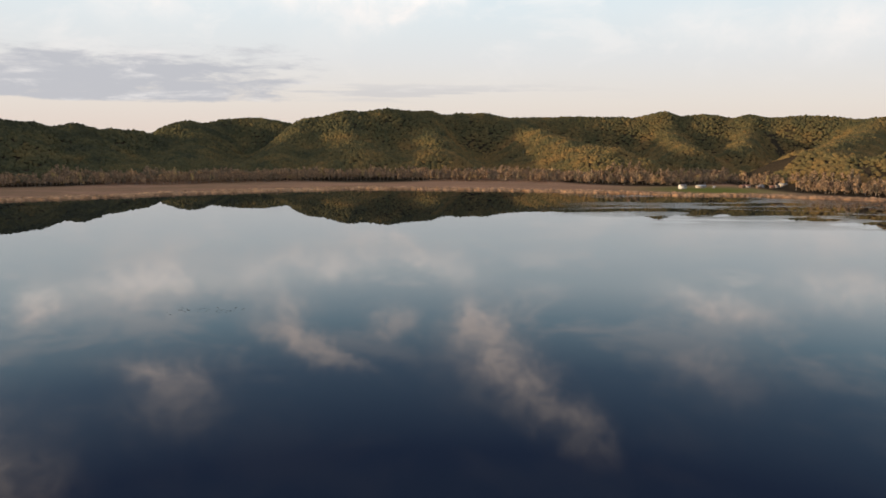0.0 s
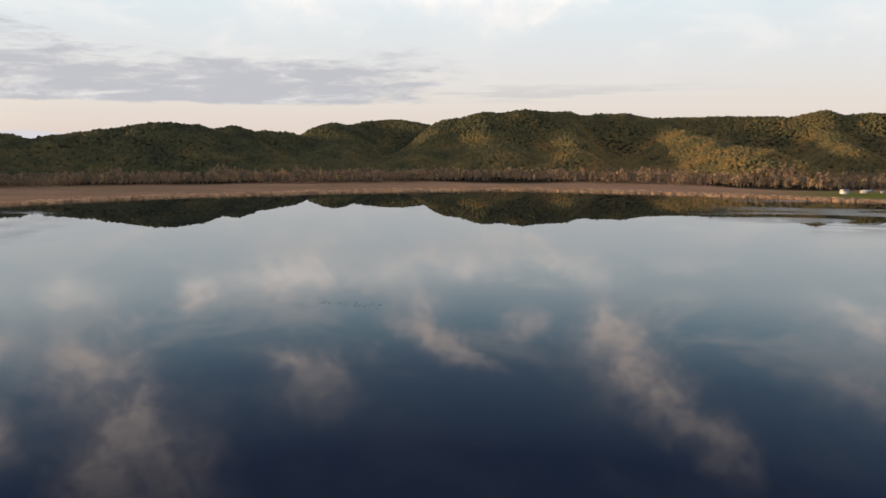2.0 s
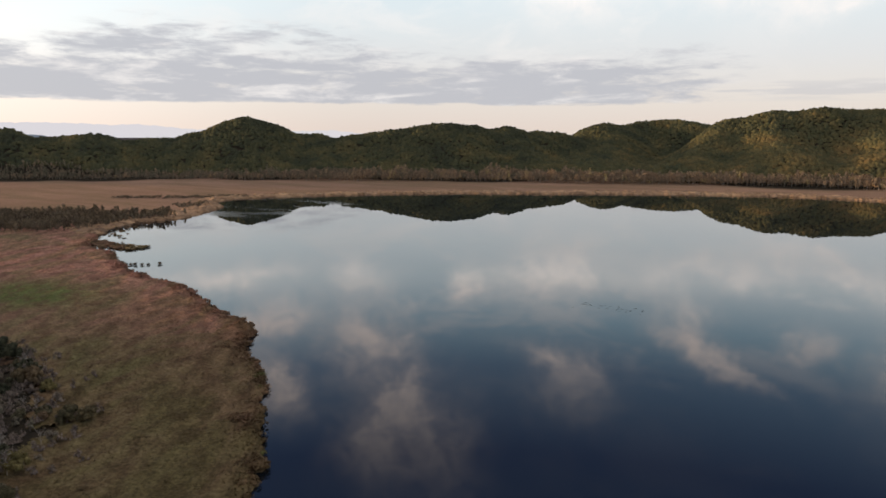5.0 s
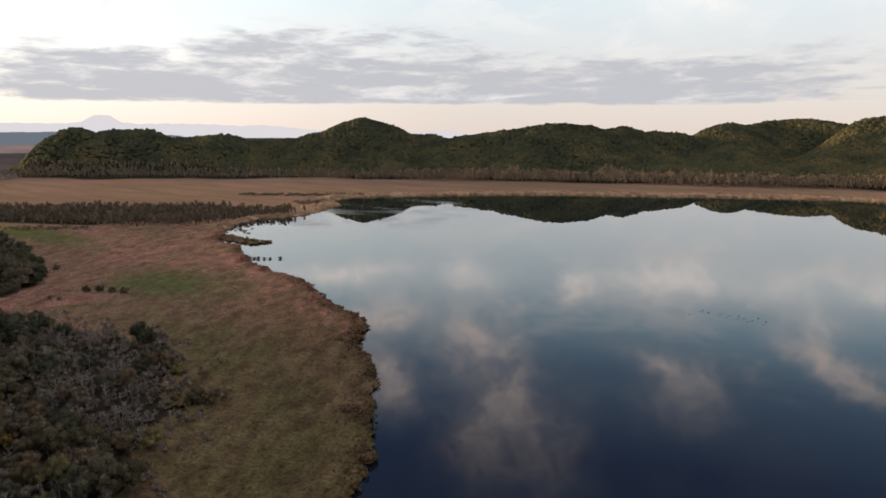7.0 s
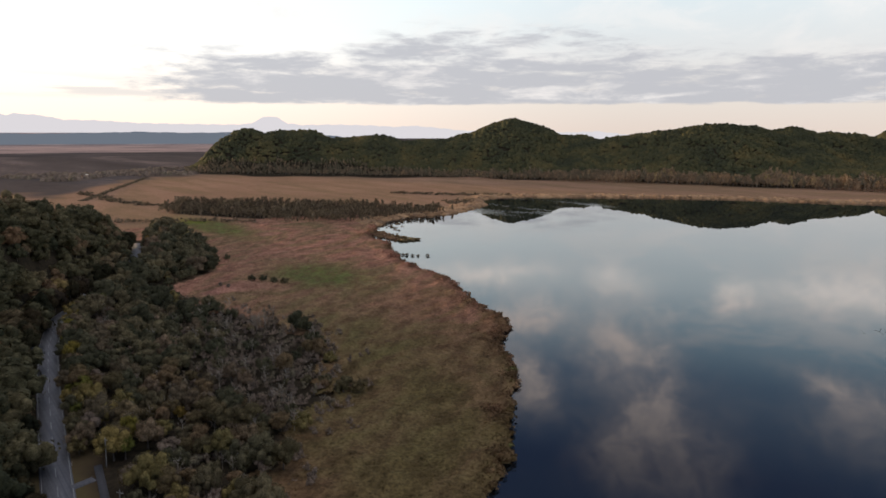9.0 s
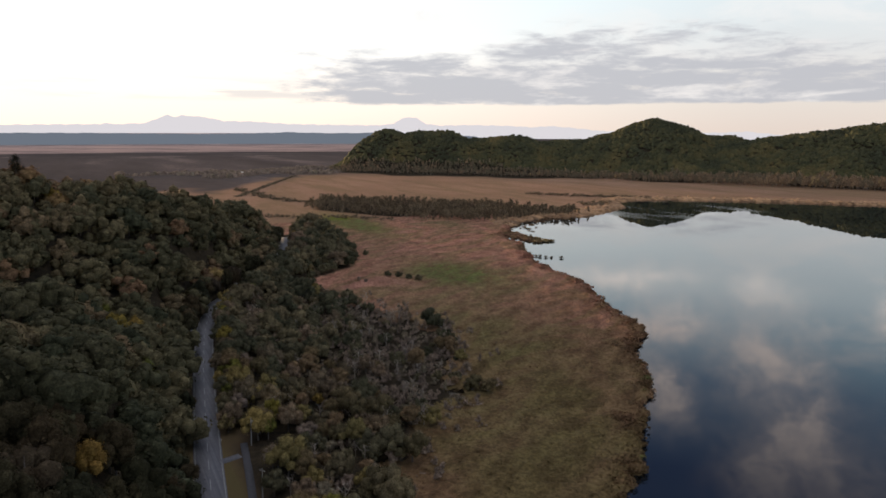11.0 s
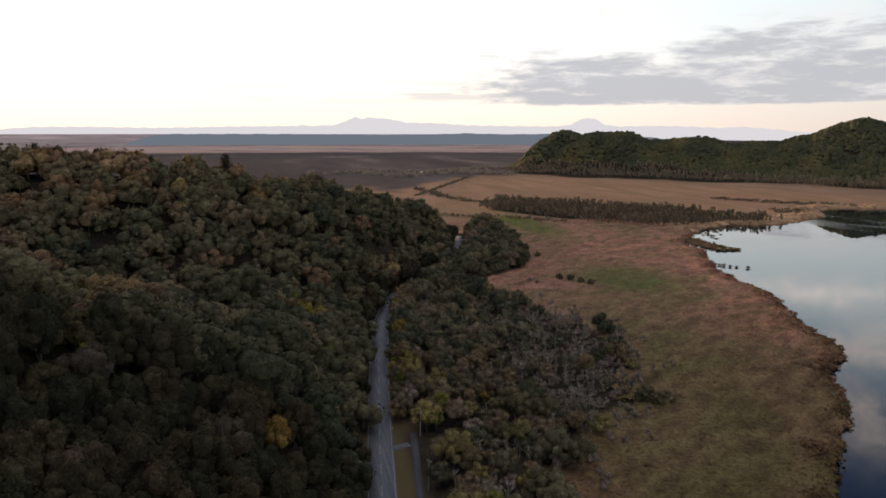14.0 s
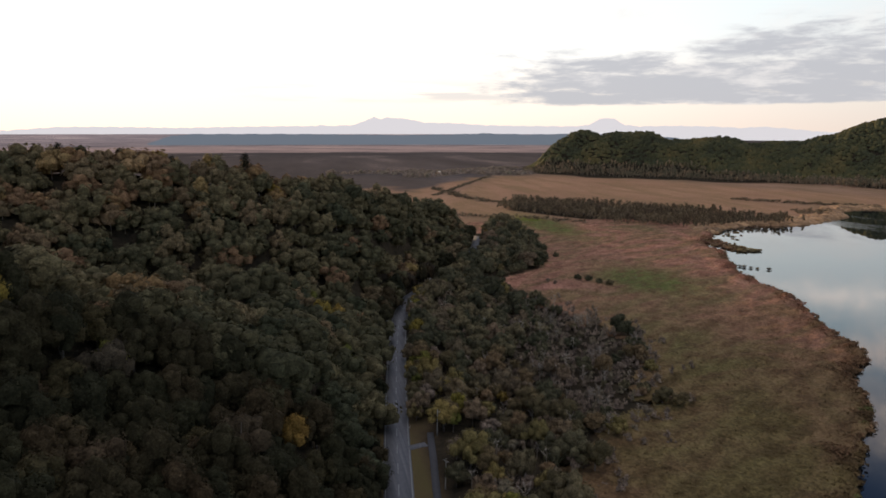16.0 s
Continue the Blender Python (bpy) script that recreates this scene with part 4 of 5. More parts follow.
# ---- the wooded hillside: the closest trees one by one, the rest joined ----
rng = np.random.RandomState(21)
HILL_TREES = "trees on the hillside"
NEAR_SHAPES = [
    make_tree("broadleaf_tree", tree_shape(rng, 14, 6.6, 24, 1700, 0.22, 0.0, ring=6, rows=2), GREEN, "dark green broadleaf tree on the wooded hillside", "tree", HILL_TREES),
    make_tree("broadleaf_tree", tree_shape(rng, 16.5, 6.2, 26, 1700, 0.22, 0.05, ring=6, rows=2), GREEN, "tall dark green broadleaf tree on the hillside", "tree", HILL_TREES),
    make_tree("broadleaf_tree", tree_shape(rng, 12.5, 5.8, 21, 1500, 0.21, 0.0, ring=6, rows=2), OLIVE, "olive-green broadleaf tree on the hillside", "tree", HILL_TREES),
    make_tree("broadleaf_tree", tree_shape(rng, 13.5, 6.0, 21, 1500, 0.21, 0.02, ring=6, rows=2), RUSSET, "brownish autumn broadleaf tree on the hillside", "tree", HILL_TREES),
    make_tree("broadleaf_tree", tree_shape(rng, 11, 4.8, 16, 1200, 0.20, 0.0, ring=6, rows=2), GOLD, "yellow-green autumn tree beside the road", "tree", HILL_TREES),
]
BUSH_SHAPES = [
    make_tree("roadside_tree", tree_shape(rng, 8.5, 4.3, 16, 850, 0.17, 0.05, ring=6, rows=2), BUSH, "low olive-green tree between road and marsh", "tree", "trees beside the marsh"),
    make_tree("roadside_tree", tree_shape(rng, 7.5, 3.9, 15, 820, 0.17, 0.04, ring=6, rows=2), BUSH_DARK, "low dark green tree between road and marsh", "tree", "trees beside the marsh"),
    make_tree("roadside_tree", tree_shape(rng, 5.5, 2.8, 10, 460, 0.13, 0.1, ring=5, rows=2), BRUSH, "half-bare greyish shrub beside the marsh", "shrub", "trees beside the marsh"),
    make_tree("roadside_tree", tree_shape(rng, 8.0, 2.9, 11, 680, 0.16, 0.08, ring=6, rows=2), GOLD, "yellowing young tree beside the road", "tree", "trees beside the marsh"),
]
MID_SHAPES = [tree_shape(rng, 1.0, rng.uniform(0.42, 0.56), 12, 120, 0.046, rng.uniform(-0.15, 0.0), 3, 4, 2) for _ in range(7)]
FINE_SHAPES = [tree_shape(rng, 1.0, rng.uniform(0.42, 0.56), 16, 270, 0.035, rng.uniform(-0.15, 0.05), 3, 5, 2) for _ in range(8)]
TWIG_SHAPES = [tree_shape(rng, 1.0, 0.42, 6, 50, 0.05, 0.1, 3, 5, 1) for _ in range(4)]
USED = set()


def plant(shapes, weights, x, y, z, tall, rng):
    """Single trees: the first use of a shape is the shape itself, the others are copies."""
    for a, b, c, t in zip(x, y, z, tall):
        ob = shapes[rng.choice(len(shapes), p=weights)]
        m = pose(a, b, c, rng.uniform(-4, 4), rng.uniform(-4, 4), rng.uniform(0, 360))
        if ob.name not in USED:
            USED.add(ob.name)
            ob.matrix_basis = m
            done = ob
        else:
            done = copy_thing(ob, m)
        done.scale = (t, t, t * rng.uniform(0.9, 1.1))


def hillside():
    rng = np.random.RandomState(6)
    x, y = jitter_grid(rng, -720, 60, -420, 260, 7.7)
    x1, y1 = jitter_grid(rng, -220, 60, -220, 60, 6.4)
    far, by = np.hypot(x, y) >= 172, np.hypot(x1, y1) < 172
    x, y = np.r_[x[far], x1[by]], np.r_[y[far], y1[by]]
    h = bump_field(x, y, NEAR_HILLS)
    road = polyline_distance(x, y, ROAD)
    d, az = np.hypot(x, y), np.degrees(np.arctan2(-x, y))
    left = inside(x, y, ROAD + [(-900, -500), (60, -500), (60, 8)])
    keep = left & (road > 7.2) & (polyline_distance(x, y, [(-331, 41), (-350, 33)]) > 6) & (d > 75) & (az > 70) & (az < 126)
    keep &= (np.hypot(x + 305, y + 26.5) > 7.0) & (np.hypot(x + 295, y + 23.5) > 5.5)
    back = (bump_field(x * 1.03, y * 1.03, NEAR_HILLS) - h) < -6.0
    keep &= ~(back & (d > 330))
    x, y, d, h = x[keep], y[keep], d[keep], h[keep]
    z = terrain(x, y) - 1.2
    close = d < 172
    print("single trees", close.sum(), "joined", (~close).sum())
    plant(NEAR_SHAPES, [0.42, 0.26, 0.22, 0.08, 0.02], x[close], y[close], z[close], rng.uniform(0.7, 1.15, close.sum()), rng)
    x, y, z, h, d = x[~close], y[~close], z[~close], h[~close], d[~close]
    n = len(x)
    tall = np.clip(rng.normal(11.5, 2.8, n), 6, 17)
    # Autumn tint, pushed warmer on the crest for evening sun on the treetops.
    rise = smooth(h, 40, 64)
    tint = np.clip(0.30 + 0.14 * wave(x, y, 70, 33) + rng.normal(0, 0.13, n) + 0.22 * rise - 0.12 * (d < 285) + 0.35 * (rng.uniform(0, 1, n) < 0.05 + 0.16 * rise), 0.001, 0.999)
    near = d < 300
    b = spread_templates(rng, [s[1] for s in FINE_SHAPES], x[near], y[near], z[near], tall[near] * 1.32, tall[near], tint[near])
    b += spread_templates(rng, [s[1] for s in MID_SHAPES], x[~near], y[~near], z[~near], tall[~near] * 1.35, tall[~near], tint[~near])
    stuff("hillside_woodland", "dark mixed autumn woods on the hillside", "woodland", MIXED, b, True)
    pole = limb((0, 0, 0), (0.02, 0.01, 0.8), 0.02, 0.008, 4)
    stuff("hillside_trunks", "dim trunks inside the hillside woods", "tree trunks", BARK, spread_templates(rng, [pole], x, y, z, tall, tall, tint))


hillside()


def pine_shape(rng, height, spread):
    """A pine: a straight stem, bare below, with uneven spreading sprays of needles."""
    pieces, V = [limb((0, 0, -0.5), (0.2, 0.1, height), 0.02 * height, 0.004 * height, 6)], []
    for t in range(26):
        f = 0.42 + 0.56 * (t + rng.uniform(0, 1)) / 26
        a, r = t * 2.4 + rng.uniform(-.5, .5), spread * (1.25 - f) * 1.5 * rng.uniform(0.55, 1.1)
        q = np.array((math.cos(a), math.sin(a), 0.25)) * r
        base = np.array((0, 0, height * f))
        pieces.append(limb(base, base + q, 0.08, 0.03, 3))
        m = base + q * rng.uniform(0.35, 1.05, (80, 1)) + rng.normal(scale=(0.55, 0.55, 0.38), size=(80, 3))
        e = rng.normal(scale=(0.28, 0.28, 0.2), size=(80, 2, 3))
        V.append(np.stack([m, m + e[:, 0], m + e[:, 1]], 1).reshape(-1, 3))
    V = np.concatenate(V)
    return join(pieces), (V, np.arange(len(V)).reshape(-1, 3))


def ridge_pines():
    """Pines that stand out over the crest of the wooded rise."""
    rng = np.random.RandomState(63)
    pine = make_tree("pine_tree", pine_shape(rng, 16, 3.4), GREEN, "dark pine standing above the ridge woods", "tree", "pines on the ridge")
    for k, (az, dist, tall) in enumerate(((107.0, 388, 0.95), (108.2, 386, 0.8), (105.6, 390, 0.7), (94.3, 408, 1.12), (93.2, 412, 0.75), (103.2, 394, 0.7), (99.6, 400, 0.8))):
        c = bearing(az, dist)
        m = pose(c.x, c.y, float(terrain(np.array([c.x]), np.array([c.y]))[0]) - 0.5, 0, 0, 50 * k)
        ob = pine if k == 0 else copy_thing(pine, m)
        ob.matrix_basis = m
        ob.scale = (tall, tall, tall)


ridge_pines()


def scrubland():
    """Trees beside the road, thinning to low brown brush towards the marsh."""
    rng = np.random.RandomState(16)
    x, y = jitter_grid(rng, -730, -105, 14, 230, 6.4)
    road = polyline_distance(x, y, ROAD)
    a, b = inside(x, y, SCRUB), inside(x, y, COPSE)
    edge = np.clip((road - 34) / 60 + 0.4 * wave(x, y, 45, 41), 0, 1)
    keep = ((a & (rng.uniform(0, 1, x.size) > 0.06 + 0.8 * edge)) | (b & (rng.uniform(0, 1, x.size) > 0.2))) & (road > 6.4)
    keep &= ~((x > -216) & (road < 12.2)) & (np.hypot(x + 583, y - 158) > 9)
    x, y, road, b, edge = x[keep], y[keep], road[keep], b[keep], edge[keep]
    z = terrain(x, y) - 0.4
    d = np.hypot(x, y)
    size = rng.uniform(0.7, 1.3, len(x)) * (1 - 0.35 * edge) * (1 + 0.45 * np.clip(wave(x, y, 26, 44), -0.5, 1.2))
    size = np.where((road < 24) & (x < -365), rng.uniform(1.0, 1.5, len(x)), size)
    close = d < 285
    print("scrub single", close.sum(), "joined", (~close).sum())
    plant(BUSH_SHAPES, [0.40, 0.38, 0.18, 0.04], x[close], y[close], z[close], size[close], rng)
    x, y, z, b, size, edge = x[~close], y[~close], z[~close], b[~close], size[~close], edge[~close]
    n = len(x)
    tall = (8.2 * size + 1.5 * b * (1 + 1.2 * wave(x, y, 30, 45))) * rng.uniform(0.6, 1.3, n)
    tint = np.clip(0.3 + 0.2 * wave(x, y, 40, 43) + rng.normal(0, 0.25, n), 0.001, 0.999)
    stuff("roadside_thicket", "mixed grey-green thicket between road and marsh", "thicket", BUSH,
          spread_templates(rng, [s[1] for s in FINE_SHAPES], x, y, z, tall * 1.2, tall, tint), True)


scrubland()


def roadside():
    """Rows of trees that overhang both edges of the road."""
    rng = np.random.RandomState(26)
    for side, i0, i1, step, shapes, share, low, high in (
            (-1, 66, 205, 1.7, BUSH_SHAPES, [0.5, 0.3, 0.0, 0.2], 0.6, 1.1), (1, 38, 100, 1.8, NEAR_SHAPES[:4], [0.5, 0.1, 0.35, 0.05], 0.35, 0.6),
            (1, 100, 200, 3.2, NEAR_SHAPES[:4], [0.5, 0.2, 0.25, 0.05], 0.6, 0.95)):
        i = np.arange(i0, min(i1, len(ROAD_LINE) - 1), step).astype(int)
        c = ROAD_LINE[i] + ROAD_SIDE[i] * (side * rng.uniform(6.0, 8.4, (len(i), 1))) + rng.uniform(-1, 1, (len(i), 2))
        plant(shapes, share, c[:, 0], c[:, 1], terrain(c[:, 0], c[:, 1]) - 0.3, rng.uniform(low, high, len(i)), rng)
    spots = [(-262, 43.5), (-304, 48), (-368, 61), (-382, 76), (-400, 86), (-348, 55), (-214, 47)]
    x, y = (np.array(v, float) for v in zip(*spots))
    plant(BUSH_SHAPES[3:], [1.0], x, y, terrain(x, y) - 0.3, rng.uniform(1.15, 1.4, len(x)), rng)
    spots = [(-395, -16), (-318, 2), (-300, 12), (-296, 6), (-246, 12), (-240, 17), (-282, 14)]
    x, y = (np.array(v, float) for v in zip(*spots))
    plant(NEAR_SHAPES[4:], [1.0], x, y, terrain(x, y) - 0.3, rng.uniform(0.9, 1.25, len(x)), rng)


roadside()
# ---- reeds ----
def blade_tuft(rng, blades=5, leaning=1.0):
    """A tuft of leaning reed blades, one metre high."""
    V, F = [], []
    for k in range(blades):
        a, lean, r = rng.uniform(0, 6.3), leaning * rng.uniform(0.3, 0.9), rng.uniform(0, 0.3)
        px, py, w = r * math.cos(a), r * math.sin(a), rng.uniform(0.09, 0.17)
        c, s = math.cos(a + 1.57), math.sin(a + 1.57)
        h = rng.uniform(0.7, 1.0)
        V += [(px - c * w, py - s * w, 0), (px + c * w, py + s * w, 0), (px + math.cos(a) * lean, py + math.sin(a) * lean, h)]
        F.append((3 * k, 3 * k + 1, 3 * k + 2))
    return np.array(V, float), np.array(F)


def bed_mask(x, y):
    """Where tall reeds stand on the near marsh."""
    road = polyline_distance(x, y, ROAD)
    hill = bump_field(x, y, NEAR_HILLS)
    bush = inside(x, y, SCRUB) & ((road < 42) | (polyline_distance(x, y, SCRUB, True) > 9 + 5 * wave(x, y, 20, 59)))
    wet = ~bush & ~inside(x, y, COPSE)
    return wet & (road > 15) & (hill < 2.5) & ~inside(x, y, ROAD + [(-900, -500), (60, -500), (60, 8)])


def bed_height(x, y, s):
    """Top of the matted reeds: lumpy, and higher beside the water."""
    lump = 0.5 * wave(x, y, 9, 52) + 0.35 * wave(x, y, 4.5, 53) + 0.5 * wave(x, y, 30, 54)
    return np.maximum(1.0 + 0.8 * lump + 0.9 * np.exp(-((s - 6) / 9) ** 2), 0.62) + np.maximum(terrain(x, y) - 0.45, 0)


def reed_bed():
    step = 1.35
    gx, gy = np.arange(-720, -60, step), np.arange(20, 420, step)
    rng = np.random.RandomState(51)
    x, y = np.meshgrid(gx, gy)
    x, y = x + rng.uniform(-.4, .4, x.shape) * step, y + rng.uniform(-.4, .4, x.shape) * step
    s = shore_distance(x, y)
    ok = bed_mask(x, y)
    z = np.where(s > 0.5, bed_height(x, y, s) + rng.uniform(-.22, .25, x.shape), -0.35)
    w, h = len(gx), len(gy)
    i = np.arange(w * h).reshape(h, w)
    f = np.stack([i[:-1, :-1], i[:-1, 1:], i[1:, 1:], i[1:, :-1]], -1).reshape(-1, 4)
    land = (s > 0.5).ravel()
    f = f[land[f].any(1) & ok.ravel()[f].all(1)]
    used = np.unique(f)
    back = np.full(w * h, -1)
    back[used] = np.arange(len(used))
    v = np.stack([x.ravel(), y.ravel(), z.ravel()], 1)[used]
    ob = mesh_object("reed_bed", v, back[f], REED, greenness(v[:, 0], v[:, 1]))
    tagged(ob, "thick bed of golden-brown reeds by the water", "reeds", kind="stuff")
    print("bed", len(f))

    # tufts standing out of the bed, taller along the water
    x, y = jitter_grid(rng, -720, -100, 30, 420, 1.15)
    s = shore_distance(x, y)
    dist = np.hypot(x, y)
    keep = (s > 0.2) & bed_mask(x, y) & (rng.uniform(0, 1, x.size) < np.clip(1.25 - dist / 520, 0.12, 1) + 0.6 * (s < 8))
    x, y, s = x[keep], y[keep], s[keep]
    n = len(x)
    tall = rng.uniform(0.3, 0.7, n) + 0.8 * np.exp(-(s / 5) ** 2)
    z = np.where(s > 1.5, bed_height(x, y, s) - 0.25, 0.2)
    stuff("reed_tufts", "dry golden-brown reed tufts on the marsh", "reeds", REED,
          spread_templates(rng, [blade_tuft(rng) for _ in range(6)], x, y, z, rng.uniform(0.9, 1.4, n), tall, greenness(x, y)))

    # rounded clumps pushing out into the water
    t = rng.uniform(0, 1, 900)
    p = np.array(SHORE[:19], float)
    q = np.r_[0, np.cumsum(np.hypot(*np.diff(p, axis=0).T))]
    x, y = np.interp(t * q[-1], q, p[:, 0]) + rng.normal(0, 2.6, 900), np.interp(t * q[-1], q, p[:, 1]) + rng.normal(0, 2.6, 900)
    s = shore_distance(x, y)
    m = (s > -0.9) & (s < 3.5)
    x, y = x[m], y[m]
    n = len(x)
    stuff("reed_clumps", "rounded reed clumps along the water's edge", "reeds", REED,
          spread_templates(rng, [leaf_quads(rng, np.array([(0, 0, 0.45)]), np.array([0.5]), 40, 0.16, 1.0) for _ in range(4)], x, y, np.full(n, -0.1), rng.uniform(1.8, 4.2, n), rng.uniform(1.5, 2.6, n), np.where(rng.uniform(0, 1, n) < 0.06, 0.9, 0.0)))


    # tall rounded stands on the capes
    t = rng.uniform(0, 1, 260)
    x, y = np.interp(t * q[-1], q, p[:, 0]) + rng.normal(0, 3, 260), np.interp(t * q[-1], q, p[:, 1]) + rng.normal(0, 3, 260)
    s = shore_distance(x, y)
    m = (s > 0.3) & (s < 6) & (wave(x, y, 34, 60) > -0.1)
    x, y = x[m], y[m]
    n = len(x)
    stuff("reed_stands", "tall rounded golden reed stands at the water", "reeds", REED,
          spread_templates(rng, [leaf_quads(rng, np.array([(0, 0, 0.42)]), np.array([0.5]), 110, 0.09, 0.95) for _ in range(4)], x, y, np.full(n, -0.2), rng.uniform(4.5, 8.5, n), rng.uniform(2.8, 4.2, n), np.zeros(n)))

    # thin brush standing over the reeds beside the thicket
    x, y = jitter_grid(rng, -440, -110, 40, 175, 3.0)
    road = polyline_distance(x, y, ROAD)
    edge = (road - 34) / 60 + 0.35 * wave(x, y, 45, 41)
    near = np.where(inside(x, y, SCRUB), -1.0, 1.0) * polyline_distance(x, y, SCRUB, True)
    keep = (near + 9 * wave(x, y, 24, 57) + rng.uniform(-8, 14, x.size) < 2) & (edge > 0.05) & (road > 16) & (rng.uniform(0, 1, x.size) < 0.6 + 0.4 * wave(x, y, 18, 58))
    x, y = x[keep], y[keep]
    n = len(x)
    stuff("marsh_brush", "thin grey-brown brush at the marsh edge", "brush", BRUSH,
          spread_templates(rng, [s[1] for s in TWIG_SHAPES], x, y, terrain(x, y) - 0.8, rng.uniform(3.5, 6.5, n), rng.uniform(2.4, 5.6, n), rng.uniform(0.001, 1, n)))


reed_bed()


def far_reeds():
    """Reeds round the far shore, in the shallows of the bay and on two islets."""
    rng = np.random.RandomState(55)
    p = np.array(SHORE[18:41], float)
    q = np.r_[0, np.cumsum(np.hypot(*np.diff(p, axis=0).T))]
    n = 9000
    t = rng.uniform(0, q[-1], n)
    off = rng.normal(4, 15, n)
    x, y = np.interp(t, q, p[:, 0]), np.interp(t, q, p[:, 1])
    r = np.hypot(x, y - 400)
    x, y = x + off * x / r, y + off * (y - 400) / r
    s = shore_distance(x, y)
    m = (s > -1.0) & (s < 48)
    x, y, s = x[m], y[m], s[m]
    n = len(x)
    stuff("far_reeds", "golden reeds lining the far shore", "reeds", LIT_STRAW,
          spread_templates(rng, [dome_template(rng) for _ in range(4)], x, y, np.maximum(terrain(x, y), 0) - 0.2, rng.uniform(5, 13, n), rng.uniform(1.4, 3.0, n), np.zeros(n)))
    spots = [(-452, 301, 2.2), (-449, 303, 2.0), (-446, 304.5, 2.4), (-442, 307, 2.0), (-439, 310, 1.8), (-434.5, 316, 2.2)]
    x, y, k = (np.array(c) for c in zip(*spots))
    stuff("reed_islets", "small dark reed islets standing in the lake", "reeds", THICKET,
          spread_templates(rng, [leaf_quads(rng, np.array([(0, 0, 0.4)]), np.array([0.5]), 50, 0.15, 1.0) for _ in range(3)], x, y, np.full(len(x), -0.1), k * 1.5, k * 0.9, np.full(len(x), 0.1)))
    x, y = jitter_grid(rng, -660, -500, 330, 470, 5.0)
    s = shore_distance(x, y)
    spit = polyline_distance(x, y, [(-562, 348), (-535, 345), (-508, 349)])
    m = ((s < 0) & (s > -26) & (wave(x, y, 18, 56) > 0.25)) | (spit < 9)
    x, y, spit = x[m], y[m], spit[m]
    n = len(x)
    stuff("bay_reeds", "broken brown reeds in the shallow bay", "reeds", REED,
          spread_templates(rng, [leaf_quads(rng, np.array([(0, 0, 0.4)]), np.array([0.5]), 30, 0.16, 1.0) for _ in range(3)], x, y, np.full(n, -0.1), rng.uniform(2, 5, n) + 3 * (spit < 9), rng.uniform(0.6, 1.4, n) + (spit < 9), np.full(n, 0.3)))


far_reeds()


# ---- the road's furniture ----
def part(name, verts, faces, mat, parent, label=""):
    ob = mesh_object(name, np.array(verts, float), np.array(faces), mat, parent=parent)
    return tagged(ob, label) if label else ob


BOX_FACES = [(0, 3, 2, 1), (4, 5, 6, 7), (0, 1, 5, 4), (1, 2, 6, 5), (2, 3, 7, 6), (3, 0, 4, 7)]


def box(x0, x1, y0, y1, z0, z1):
    return [(x0, y0, z0), (x1, y0, z0), (x1, y1, z0), (x0, y1, z0), (x0, y0, z1), (x1, y0, z1), (x1, y1, z1), (x0, y1, z1)], BOX_FACES


def stripes():
    """Edge lines and a broken centre line, each a thin coat on the asphalt."""
    n = len(ROAD_LINE)
    for side in (-1, 1):
        a, b = ROAD_LINE + ROAD_SIDE * side * 3.4, ROAD_LINE + ROAD_SIDE * side * 3.58
        v = np.concatenate([np.c_[a, np.full(n, 3.056)], np.c_[b, np.full(n, 3.056)]])
        k = np.arange(n - 1)
        part("edge_line", v, np.stack([k, k + 1, n + k + 1, n + k], 1), LINE_PAINT, road, "worn white edge line")
    for k in range(30, min(n - 3, 160), 4):
        c, d, s = ROAD_LINE[k], ROAD_LINE[k + 2], ROAD_SIDE[k] * 0.09
        part("centre_dash", [(*(c - s), 3.056), (*(c + s), 3.056), (*(d + s), 3.056), (*(d - s), 3.056)], [(0, 1, 2, 3)], LINE_PAINT, road)


stripes()
lane, _, _ = ribbon("footpath", [(-140, 28), (-169.7, 31.6), (-181.5, 33.3), (-191.6, 34.6), (-208, 36.6)], 1.0, 3.1, DARK_ASPHALT)
tagged(lane, "narrow asphalt footpath beside the road", "footpath", kind="structure")
spur, _, _ = ribbon("driveway", [(-196, 28), (-197, 31), (-198, 34.6)], 1.3, 3.09, ASPHALT, 1.0)
tagged(spur, "short asphalt link from road to footpath", "driveway", kind="structure")


track, _, _ = ribbon("side_track", [(-331, 41), (-340, 38), (-350, 33), (-360, 26)], 1.8, 3.06, ASPHALT, 1.0)
tagged(track, "short grey side track leaving the road", "track", kind="structure")


def utility_pole():
    root = new("utility_pole")
    v, f = limb((0, 0, -0.5), (0, 0, 9.0), 0.17, 0.10, 8)
    part("pole", v, f, CONCRETE, root)
    part("crossarm", *box(-0.9, 0.9, -0.06, 0.06, 8.2, 8.32), CONCRETE, root)
    for k in (-0.7, 0.0, 0.7):
        v, f = limb((k, 0, 8.32), (k, 0, 8.55), 0.05, 0.04, 6)
        part("insulator", v, f, WHITE_WALL, root)
    return tagged(root, "slim grey concrete utility pole beside the road", "utility pole", "poles along the road")


POLE = utility_pole()
for k, (px, py) in enumerate(((-280, 30.0), (-203, 38.0), (-170, 34.0), (-345, 51.0), (-398, 70.0))):
    m = pose(px, py, 2.6, 0, 1.5, 20 + 9 * k)
    if k == 0:
        POLE.matrix_basis = m
    else:
        copy_thing(POLE, m)


